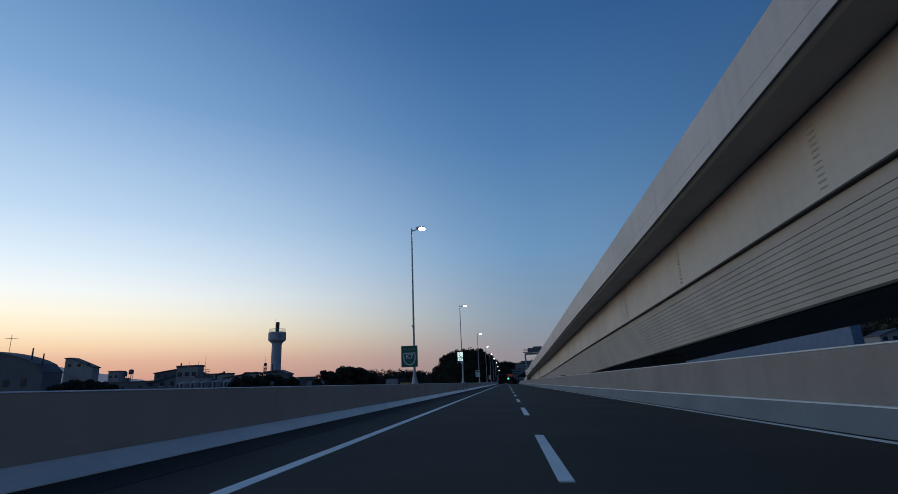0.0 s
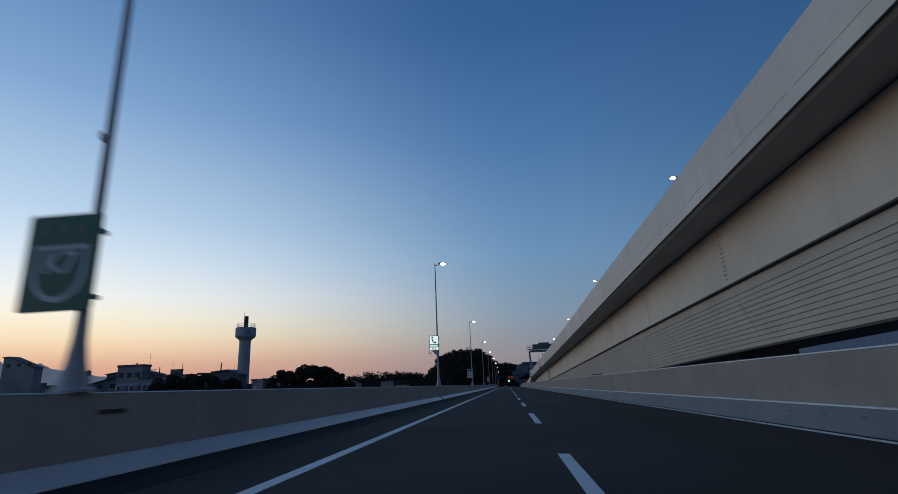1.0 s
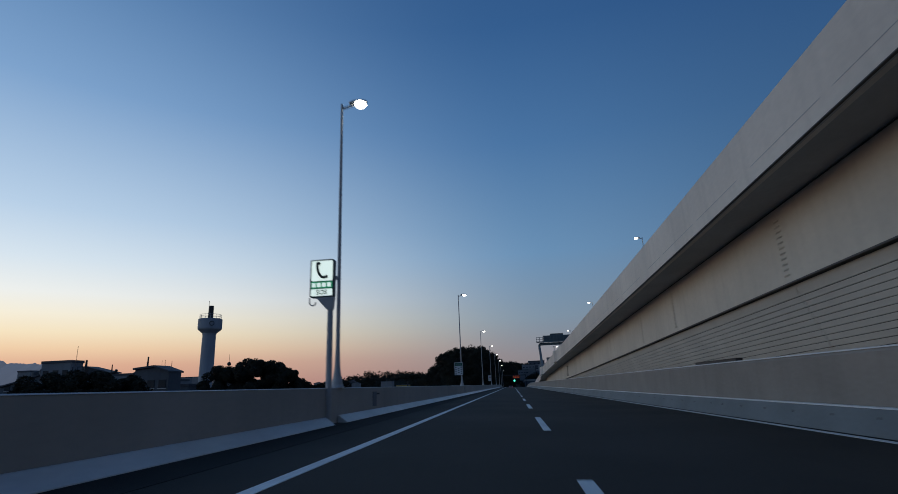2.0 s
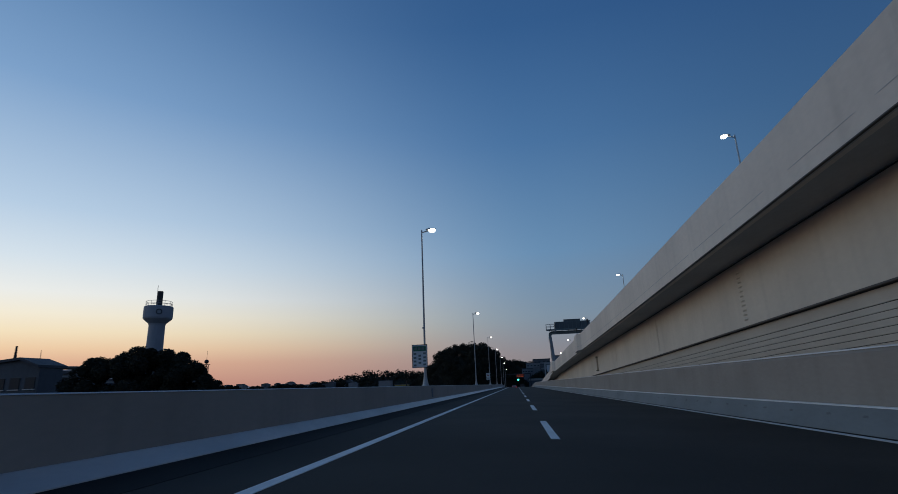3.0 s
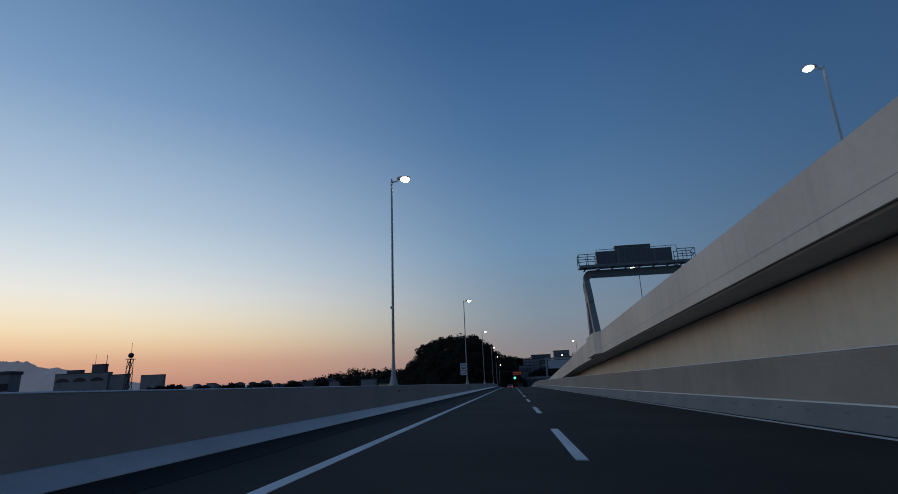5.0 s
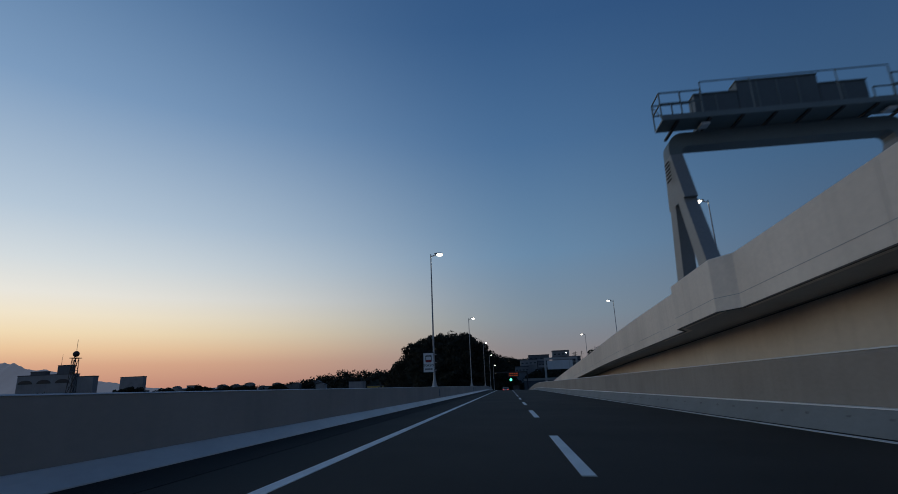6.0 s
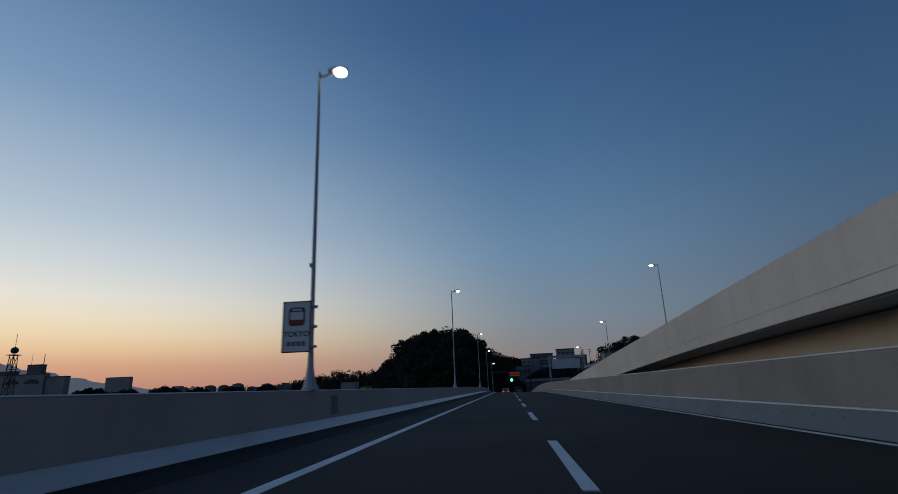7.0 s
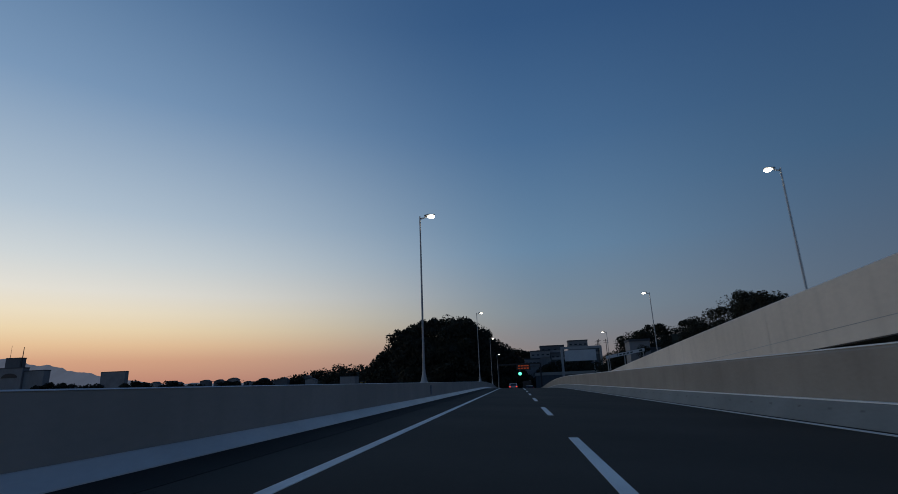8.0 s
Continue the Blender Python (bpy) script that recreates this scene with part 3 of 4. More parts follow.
# ---- gantry and masts on the viaduct ----
gantry = thing("sign_gantry", 0, 152.7, 0, "grey-green steel gantry with message boards seen from behind", "gantry")
FOOT = 4.30
LEAN_IN = 0.24  # the legs come in a little towards their feet
for side, x in ((1, 5.86), (-1, 12.75)):
    f = x + side * LEAN_IN
    for y0 in (-0.95, 1.2):
        bm = bmesh.new()
        m = x + side * 0.12
        loft(bm, [[(f - 0.22, y0 - 0.33, FOOT), (f + 0.22, y0 - 0.33, FOOT), (f + 0.22, y0 + 0.33, FOOT), (f - 0.22, y0 + 0.33, FOOT)],
                  [(m - 0.2, y0 * 0.36 - 0.16, 6.8), (m + 0.2, y0 * 0.36 - 0.16, 6.8), (m + 0.2, y0 * 0.36 + 0.36, 6.8), (m - 0.2, y0 * 0.36 + 0.36, 6.8)]])
        part("leg_foot", bm, "sunset_lit_leg", gantry)
        plate = boxes("base_plate", [(f - 0.30, f + 0.30, y0 - 0.42, y0 + 0.42, FOOT - 0.03, FOOT + 0.02)], "galvanised", gantry)
        for bx in (-0.26, 0.26):
            for by in (-0.37, 0.37):
                bm = bmesh.new()
                rod(bm, (f + bx, y0 + by, FOOT + 0.02), (f + bx, y0 + by, FOOT + 0.08), 0.025, n=6)
                part("anchor_bolt", bm, "galvanised", plate)
    bm = bmesh.new()
    m = x + side * 0.12
    loft(bm, [[(m - 0.2, -0.66, 6.72), (m + 0.2, -0.66, 6.72), (m + 0.2, 0.92, 6.72), (m - 0.2, 0.92, 6.72)],
              [(x - 0.2, -0.32, 8.3), (x + 0.2, -0.32, 8.3), (x + 0.2, 0.32, 8.3), (x - 0.2, 0.32, 8.3)]])
    part("leg_head", bm, "sunset_lit_leg", gantry)
bm = bmesh.new()
BL, BR, BB, BT = 5.66, 12.95, 8.58, 9.06
turned = [(BL + 0.52 - 0.52 * math.cos(radians(a)), BT - 0.52 + 0.52 * math.sin(radians(a))) for a in range(0, 91, 15)]
inner = [(BL + 0.62 - 0.22 * math.cos(radians(a)), BB - 0.22 + 0.22 * math.sin(radians(a))) for a in range(90, -1, -30)]
mid = (BL + BR) / 2
arc = [(BL, 8.28)] + turned + [(2 * mid - x, z) for x, z in reversed(turned)] + [(BR, 8.28), (BR - 0.4, 8.28)] + [(2 * mid - x, z) for x, z in reversed(inner)] + inner + [(BL + 0.4, 8.28)]
loft(bm, [[(x, y, z) for x, z in arc] for y in (-0.3, 0.3)])
part("beam", bm, "teal_steel", gantry)
WL, WR = 5.32, 13.45
walkway = boxes("walkway", [(WL, WR, -1.15, -0.31, 9.12, 9.18)], "teal_steel", gantry)
boxes("toe_board", [(WL, WR, -1.17, -1.152, 9.12, 9.30)], "teal_steel", walkway)
for k in range(8):
    boxes("bracket", [(5.75 + 0.98 * k, 5.84 + 0.98 * k, -1.13, 0.28, 9.065, 9.116)], "dark_steel", gantry)
for x0, x1, z0, z1, cols in ((6.75, 8.14, 9.24, 10.42, 2), (8.16, 10.70, 9.24, 10.78, 4), (10.72, 12.15, 9.24, 10.42, 2)):
    b = boxes("message_board", [(x0, x1, -0.25, 0.25, z0, z1)], "board_back", gantry, "dark back of a message board")
    for k in range(1, cols):
        x = x0 + (x1 - x0) * k / cols
        boxes("rib", [(x - 0.02, x + 0.02, -0.27, -0.251, z0 + 0.05, z1 - 0.05)], "teal_steel", b)
    boxes("hood", [(x0 - 0.02, x1 + 0.02, -0.29, 0.26, z1 + 0.003, z1 + 0.035)], "teal_steel", b)
for x0, x1 in ((WL, 6.6), (12.25, WR)):
    for z in (9.62, 10.0):
        for y in (-1.12, -0.33):
            bm = bmesh.new()
            rod(bm, (x0, y, z + 0.1), (x1, y, z + 0.1), 0.025, n=6)
            part("handrail", bm, "teal_steel", gantry)
    for x in (x0, (x0 + x1) / 2, x1):
        for y in (-1.12, -0.33):
            bm = bmesh.new()
            rod(bm, (x, y, 9.18), (x, y, 10.1), 0.025, n=6)
            part("rail_post", bm, "teal_steel", gantry)
for x in (WL, WR):
    bm = bmesh.new()
    for z in (9.72, 10.1):
        rod(bm, (x, -1.12, z), (x, -0.33, z), 0.025, n=6)
    rod(bm, (x, -1.12, 9.2), (x, -0.33, 10.08), 0.02, n=6)
    part("end_rail", bm, "teal_steel", gantry)
bm = bmesh.new()
rod(bm, (6.62, -1.12, 10.38), (12.23, -1.12, 10.38), 0.02, n=6)
for x in (6.62, 8.15, 10.7, 12.23):
    rod(bm, (x, -1.12, 9.18), (x, -1.12, 10.38), 0.02, n=6)
part("back_rail", bm, "teal_steel", gantry)
for x in (6.55, 12.05):
    bm = bmesh.new()
    box(bm, x, x + 0.26, -0.95, -0.6, 8.98, 9.06)
    part("work_lamp", bm, "white", gantry, "small pale work lamp under the walkway")
for k in range(6):
    boxes("ladder_rung", [(5.60, 5.64, -0.2, 0.2, 7.5 + 0.12 * k, 7.53 + 0.12 * k)], "dark_steel", gantry)

for y in (112.4, 117.7):
    m = thing("sensor_mast", face(y) + 0.13, y, top(y), "short dark mast with a round sensor head", "sensor mast", "sensor masts")
    bm = bmesh.new()
    rod(bm, (0, 0, 0), (0, 0, 0.42), 0.03, n=8)
    part("post", bm, "dark_steel", m)
    bm = bmesh.new()
    lathe(bm, [(0.035, 0.40), (0.055, 0.43), (0.06, 0.46), (0.05, 0.49), (0.03, 0.515)], 12)
    part("head", bm, "dark_steel", m)
    boxes("camera_box", [(-0.09, 0.07, -0.05, 0.05, 0.52, 0.58)], "dark_steel", m)
    boxes("sun_shield", [(-0.11, 0.08, -0.055, 0.055, 0.583, 0.592)], "galvanised", m)

drain = thing("drainpipe", XW - 0.12, 118.0, 2.0, "grey drainpipe with dark collars on the girder", "drainpipe")
bm = bmesh.new()
rod(bm, (0, 0, 0.1), (0, 0, 1.4), 0.085, n=12)
part("pipe", bm, "girder", drain)
for z in (0.16, 1.25):
    boxes("collar", [(-0.11, 0.11, -0.13, 0.13, z - 0.025, z + 0.025)], "dark_steel", drain)


# ---- plants ----
rng = np.random.default_rng(7)


def leaf_mesh(name, centres, radii, per, size, squash=0.85):
    """Clumps of small leaves on the shells of many uneven blobs, as one mesh."""
    c, r = np.repeat(np.asarray(centres, float), per, 0), np.repeat(np.asarray(radii, float), per)
    n = len(c)
    d = rng.normal(size=(n, 3))
    d /= np.linalg.norm(d, axis=1)[:, None]
    p = c + d * (r * rng.uniform(0.6, 1.07, n) ** 0.7)[:, None] * np.array([1, 1, squash])
    u = rng.normal(size=(n, 3))
    u /= np.linalg.norm(u, axis=1)[:, None]
    v = np.cross(u, d + 0.4 * rng.normal(size=(n, 3)))
    v /= np.linalg.norm(v, axis=1)[:, None] + 1e-9
    s = size * rng.uniform(0.6, 1.4, (n, 1))
    verts = np.stack([p - u * s, p + v * s * 0.55, p + u * s, p - v * s * 0.55], 1).reshape(-1, 3)
    me = bpy.data.meshes.new(name)
    me.from_pydata(verts.tolist(), [], np.arange(4 * n).reshape(-1, 4).tolist())
    me.materials.append(M["leaf"])
    return me


def tree(x, y, ground, height, spread, label, seed, group="", per=160, leaf=0.045):
    t = thing("tree", x, y, ground, label, "tree", group)
    r = random.Random(seed)
    bm = bmesh.new()
    rod(bm, (0, 0, 0), (0.1, 0, height * 0.45), spread * 0.09, spread * 0.055, 9)
    tips = []
    for k in range(7):
        a = math.tau * k / 7 + r.uniform(-0.3, 0.3)
        start = Vector((0.08, 0, height * r.uniform(0.28, 0.45)))
        end = Vector((math.cos(a) * spread * r.uniform(0.45, 0.7), math.sin(a) * spread * r.uniform(0.45, 0.7), height * r.uniform(0.55, 0.8)))
        rod(bm, start, end, spread * 0.04, spread * 0.015, 6)
        tips.append(end)
    part("trunk", bm, "bark", t)
    blobs, radii = [], []
    for k in range(46):
        a, q = r.uniform(0, math.tau), r.random() ** 0.5
        dome = height * (0.60 + 0.34 * math.sqrt(1 - q ** 3) * r.uniform(0.8, 1.0))
        blobs.append(Vector((math.cos(a) * q * spread, math.sin(a) * q * spread, dome if k % 3 else dome * 0.8)))
        radii.append(spread * r.uniform(0.13, 0.25))
    for e in tips:
        blobs.append(e + Vector((r.uniform(-1, 1) * spread * 0.4, r.uniform(-1, 1) * spread * 0.4, 0.07 * height)))
        radii.append(spread * r.uniform(0.08, 0.14))
    crown = new("crown", leaf_mesh("crown", blobs, radii, per, spread * leaf))
    crown.parent = t
    return t


def woods(name, cx, cy, rx, ry, height, n, label, seed, tree_r=3.0, base=GROUND, per=90, leaf=0.17):
    """A mound of ground with a canopy of many crowns."""
    bm = bmesh.new()
    bmesh.ops.create_grid(bm, x_segments=36, y_segments=36, size=1.0)

    def lift(u, v):
        q = max(0.0, 1 - u * u - v * v) ** 0.55
        return height * q * (0.92 + 0.2 * noise.noise(Vector((u * 2.2 + seed, v * 2.2, seed))))
    for v in bm.verts:
        v.co = Vector((v.co.x * rx * 0.97, v.co.y * ry * 0.97, 0.88 * lift(v.co.x, v.co.y)))
    hill = part(name + "_hill", bm, "leaf")
    hill.location = (cx, cy, base - 0.2)
    tagged(hill, "dark earth slope under dense trees", "hill", kind="structure")
    blobs, radii = [], []
    g = random.Random(seed)
    while len(blobs) < 3 * n:
        q, a = g.uniform(0.80, 0.99) if len(blobs) % 9 == 0 else 0.985 * g.random() ** 0.42, g.uniform(0, math.tau)
        u, v = q * math.cos(a), q * math.sin(a)
        r = tree_r * g.uniform(0.5, 1.4)
        z = lift(u, v)
        blobs.append((cx + u * rx, cy + v * ry, base + z - 0.1 * r))
        radii.append(r)
        for k in range(2):
            blobs.append((cx + u * rx + g.uniform(-1, 1) * r, cy + v * ry + g.uniform(-1, 1) * r, base + z + g.uniform(-0.5, 0.45) * r))
            radii.append(r * g.uniform(0.35, 0.6))
    canopy = new(name, leaf_mesh(name, blobs, radii, per, tree_r * leaf))
    return tagged(canopy, label, "woods", kind="stuff")


woods("woodland", -26.5, 374, 29.5, 34, 34.8, 440, "dense dark broadleaf woods on a rounded hill", 3, 3.2, per=130, leaf=0.13)
woods("woodland", -14, 445, 20, 50, 29, 260, "dense dark broadleaf woods behind the hill", 5, 3.0)
woods("woodland", -150, 700, 115, 60, 29.5, 420, "long low ridge of dark woods far off", 8, 6.5, per=36)
woods("woodland", 50, 352, 24, 34, 27.0, 240, "dark woods on the slope above the ramp", 11, 3.0, per=250, leaf=0.085)
woods("woodland", 47, 281, 17, 22, 23.6, 220, "dark rounded clump of trees above the ramp", 12, 2.6, per=380, leaf=0.07)
woods("woodland", -2, 517, 34, 20, 32.0, 260, "dark woods on the rise behind the tunnel", 16, 2.8)
woods("woodland", -228, 300, 42, 12, 13.0, 160, "low hedge of dark trees far off", 19, 3.0, per=40)
woods("woodland", -300, 395, 140, 18, 13.0, 300, "long low hedge of dark trees far off", 18, 4.0, per=40)
woods("woodland", 25, 424, 21, 14, 19, 200, "dark planted slope below the houses", 15, 2.2)
woods("woodland", 30, 480, 46, 40, 15, 240, "dark planted slope over the tunnel", 13, 3.0)
woods("woodland", 220, 340, 60, 150, 44, 300, "steep dark wooded hillside beyond the viaduct", 17, 7.0, per=60, leaf=0.12)
woods("woodland", 190, 150, 60, 110, 50, 420, "steep dark wooded hillside beyond the viaduct", 14, 7.0, per=80, leaf=0.12)
for k, (x, y, h, sp) in enumerate(((-30.4, 115.0, 14.1, 3.4), (-33.4, 116.0, 15.4, 4.2), (-36.8, 116.5, 15.4, 4.2), (-39.8, 116.6, 15.2, 3.4))):
    tree(x, y, GROUND, h, sp, "broad dark tree standing below the expressway wall", 1 + k, "trees below the wall", 900, 0.028)
for k, (x, y, h, sp) in enumerate(((-43.0, 100.5, 13.4, 3.6), (-46.6, 100.0, 14.4, 3.8), (-50.6, 99.0, 13.8, 3.6))):
    tree(x, y, GROUND, h, sp, "bushy dark tree below the expressway wall", 31 + k, "bushy trees below the wall", 500, 0.035)
for k, (x, y, h, sp) in enumerate(((-71.0, 86.0, 13.8, 3.8), (-75.5, 86.5, 14.0, 4.0), (-80.0, 88.0, 13.2, 3.8))):
    tree(x, y, GROUND, h, sp, "bushy dark tree beside the works", 41 + k, "bushy trees by the works", 400, 0.035)
for k, (x, y, h, sp) in enumerate(((-150, 335, 16, 6), (-138, 338, 15, 5), (-128, 345, 15.5, 6), (-118, 350, 15, 5), (-205, 400, 17, 7), (-190, 560, 19, 9), (-225, 575, 19, 9), (-172, 590, 20, 10))):
    tree(x, y, GROUND, h, sp, "dark tree among low roofs far from the road", 20 + k, "far trees")


# ---- buildings beyond the wall ----
def building(name, x0, x1, y0, y1, z1, label, material="facade", rows=0, cols=0, roof="flat", category="building", units=0, drop=2.4, rz=0.0):
    """A block with a coped or pitched roof and set-in windows on the sides that face the road."""
    b = thing(name, (x0 + x1) / 2, y0, GROUND, label, category, rz=rz)
    w, d, h = (x1 - x0) / 2, y1 - y0, z1 - GROUND
    if roof == "flat":
        boxes("wall", [(-w, w, 0, d, 0, h - 0.5)], material, b)
        boxes("roof", [(-w - 0.15, w + 0.15, -0.15, d + 0.15, h - 0.5, h)], "roofing", b)
    else:
        side = 1 if roof == "pitch" else -1
        eave, ridge = h - drop, h
        bm = bmesh.new()
        prof = [(-w, 0), (w, 0), (w, eave), (-0.6 * w, ridge), (-w, ridge - 0.1)] if roof == "slope" else [(-w, 0), (w, 0), (w, eave if side > 0 else ridge), (0.15 * w, ridge if roof == "pitch" else (eave + ridge) / 2), (-w, eave + 0.6 if side > 0 else eave)]
        loft(bm, [[(x, y, z) for x, z in prof] for y in (0, d)])
        part("wall", bm, material, b)
        bm = bmesh.new()
        up = [(x * 1.04, z) for x, z in prof[2:]]
        loft(bm, [[(x, y, z + 0.02) for x, z in up] + [(x, y, z + 0.3) for x, z in reversed(up)] for y in (-0.4, d + 0.4)])
        part("roof", bm, "roofing", b)
    for r in range(rows):
        for c in range(cols):
            x = -w + 2 * w * (c + 0.5) / cols
            z = h - 2.4 - 3.3 * r
            win = boxes("window", [(x - 0.6, x + 0.6, -0.06, 0.02, z - 0.7, z + 0.5)], "glass", b)
            boxes("sill", [(x - 0.7, x + 0.7, -0.14, -0.005, z - 0.82, z - 0.72)], "pale_concrete", win)
    for k in range(units):
        x = -w * 0.6 + 1.2 * w * k / max(1, units - 1)
        boxes("roof_unit", [(x - 0.8, x + 0.8, 1.0, 2.6, h, h + 1.1 + 0.4 * (k % 2))], "facade_dark", b)
    return b


def mast(x, y, z0, z1, label, r=0.12):
    m = thing("mast", x, y, z0, label, "mast")
    bm = bmesh.new()
    rod(bm, (0, 0, 0), (0, 0, z1 - z0), r, r * 0.5, 8)
    part("pole", bm, "dark_steel", m)
    return m


# The works beyond the wall, from the road outwards.
building("works_block", -93.5, -87.1, 142, 145, 9.4, "grey works block with a flat roof and a few windows", "facade", 2, 3, category="factory")
building("lean_to", -103, -93.6, 143, 146, 7.0, "low works shed with a sloping roof", "facade_dark", 1, 3, "shed", "factory")
building("works_wing", -87.0, -83.6, 141, 144, 6.3, "low pale wing of the works block", "facade", 1, 2, category="factory")
building("gabled_factory", -127, -109.5, 180, 183.5, 10.4, "long dark factory with a pitched roof", "facade_dark", 1, 6, "pitch", "factory", drop=1.9)
building("flat_annex", -109, -97, 178, 181, 8.2, "low flat-roofed factory annex", "facade", 1, 3)
mast(-116.6, 179.4, 8.0, 12.4, "short dark factory chimney with a capped top", 0.45)
mast(-108.7, 179.4, 6.0, 10.8, "short dark factory chimney with a capped top", 0.25)
mast(-82.5, 138, GROUND, 11.6, "thin dark aerial mast", 0.07)
for k in range(5):
    tank = thing("storage_tank", -86.2 + 3.1 * k, 135, GROUND, "round pale storage tank beside the works", "tank", "storage tanks")
    bm = bmesh.new()
    lathe(bm, [(1.4, 0), (1.4, 13.2), (1.2, 13.5), (0.3, 13.8)], 20)
    part("shell", bm, "facade", tank)
    boxes("ladder", [(-0.2, 0.2, -1.52, -1.42, 1.0, 13.2)], "dark_steel", tank)
duct = thing("vent_duct", -86.0, 150, GROUND, "bent dark vent pipe over the works", "vent")
bm = bmesh.new()
rod(bm, (0, 0, 0), (0, 0, 15.8), 0.30)
rod(bm, (-0.05, 0, 15.7), (2.3, 0, 16.1), 0.28)
rod(bm, (2.25, 0, 15.95), (2.5, 0, 16.6), 0.28)
part("pipe", bm, "dark_steel", duct)
loop = thing("pipe_bridge", -69.3, 143, GROUND, "dark rounded loop of thick pipe over low roofs", "pipe")
bm = bmesh.new()
ring = [(-4.8, 14.0), (-4.7, 15.2), (-4.1, 15.6), (3.8, 15.2), (4.5, 14.8), (4.7, 13.7)]
for (xa, za), (xb, zb) in zip(ring, ring[1:]):
    rod(bm, (xa, 0, za), (xb, 0, zb), 0.26, n=8)
rod(bm, (-4.8, 0, 14.05), (4.7, 0, 13.7), 0.22, n=8)
part("pipe", bm, "dark_steel", loop)
for x, h in ((-4.7, 14.0), (0, 13.8), (4.6, 13.6)):
    boxes("trestle", [(x - 0.12, x + 0.12, -0.15, 0.15, 0, h)], "dark_steel", loop)
rails = thing("pipe_rails", -86.0, 142.3, 6.3, "thin dark pipe rails on a low works roof", "railing")
for z in (0.6, 1.1, 1.7):
    bm = bmesh.new()
    rod(bm, (-1.0, 0, z), (2.3, 0, z), 0.06, n=6)
    part("rail", bm, "dark_steel", rails)
for x in (-0.9, 0.2, 1.2, 2.2):
    bm = bmesh.new()
    rod(bm, (x, 0, 0), (x, 0, 1.75), 0.05, n=6)
    part("post", bm, "dark_steel", rails)
building("low_store", -75, -63.5, 145, 150, 3.9, "low dark store under the pipe loop", "facade_dark", 0, 0)
building("saw_shed", -155, -144.0, 171, 174, 15.3, "pale shed whose roof slopes down steeply", "facade", 1, 3, "slope", "factory", drop=3.6)
building("small_block", -171, -166, 212, 216, 12.5, "small pale block with a flat roof", "facade", 2, 2)
building("low_row", -186, -132, 206, 214, 7.6, "row of low grey buildings", "facade_dark", 1, 7, units=3)
building("low_row", -131, -112, 212, 220, 7.4, "row of low grey buildings", "facade", 1, 4, units=2)
for x, h in ((-160.2, 4.2), (-157.4, 5.0)):
    tank = thing("roof_tank", x, 208, 7.6, "small dark water tank on legs on a low roof", "water tank", "roof tanks")
    bm = bmesh.new()
    lathe(bm, [(0.9, h - 2.0), (0.95, h - 1.9), (0.95, h - 0.3), (0.3, h)], 16)
    part("tank", bm, "facade_dark", tank)
    for a in (45, 135, 225, 315):
        bm = bmesh.new()
        rod(bm, (0.7 * math.cos(radians(a)), 0.7 * math.sin(radians(a)), 0), (0.7 * math.cos(radians(a)), 0.7 * math.sin(radians(a)), h - 1.9), 0.08, n=6)
        part("leg", bm, "dark_steel", tank)
hall = thing("old_hall", -150, 126, GROUND, "wide low hall with a rounded dark roof", "factory")
rim = [(-30 + 2.4 * k, 17.2 + 6.9 * (1 - ((k - 12.5) / 12.5) ** 2) ** 0.6) for k in range(26)]
bm = bmesh.new()
loft(bm, [[(x, y, z) for x, z in [(-30, 0)] + rim + [(30, 0)]] for y in (0, 6)])
part("wall", bm, "facade_dark", hall)
bm = bmesh.new()
loft(bm, [[(x, y, z + 0.02) for x, z in rim] + [(x, y, z + 0.3) for x, z in reversed(rim)] for y in (-0.4, 6.4)])
part("roof", bm, "roofing", hall)
for k in range(5):
    boxes("window", [(4 + 5 * k, 5.6 + 5 * k, -0.06, 0.02, 14.0, 16.0)], "glass", hall)
mast(-122.0, 127.5, 6.0, 13.4, "short dark factory chimney with a capped top", 0.3)
mast(-125.4, 127.5, 6.0, 15.0, "short dark factory chimney with a capped top", 0.35)
building("side_house", -57.0, -51.4, 121, 124, 5.9, "grey house with a shallow roof below the wall", "facade_dark", 1, 3, "pitch", "house", drop=0.9)
mast(-55.8, 122.0, 4.0, 7.6, "short dark roof chimney", 0.2)
mast(-53.6, 123.0, 4.0, 7.1, "thin dark roof aerial", 0.05)
building("roof_store", -89.2, -79.0, 160, 163, 7.2, "low grey store with a shallow sloping roof", "facade", 1, 3, "shed", drop=1.3)
building("stair_house", -83.4, -79.6, 190, 192, 6.2, "small low house with a flat roof", "facade", 1, 3)
building("tower_annex", -81.5, -50.5, 161, 168, 4.3, "low stepped concrete building beside the tower", "facade", 1, 8, rz=-55.3)
building("plant_room", -67, -57, 151.5, 156, 5.0, "small dark plant room on a low roof", "facade_dark", 0, 0, rz=-55.3)
school = building("school", -300, -262, 432, 436, 18.6, "pale low school with three wide arched openings", "facade")
for k in range(3):
    bm = bmesh.new()
    arch = [(-13.2 + 12.4 * k + 4.9 * math.cos(radians(a)), 22.2 + 2.4 * math.sin(radians(a))) for a in range(0, 181, 20)]
    loft(bm, [[(x, y, z) for x, z in arch] for y in (-0.12, -0.02)])
    part("arched_opening", bm, "glass", school)
building("school_wing", -261.8, -250, 433, 437, 16.8, "lower wing of a pale school", "facade", 0, 0)
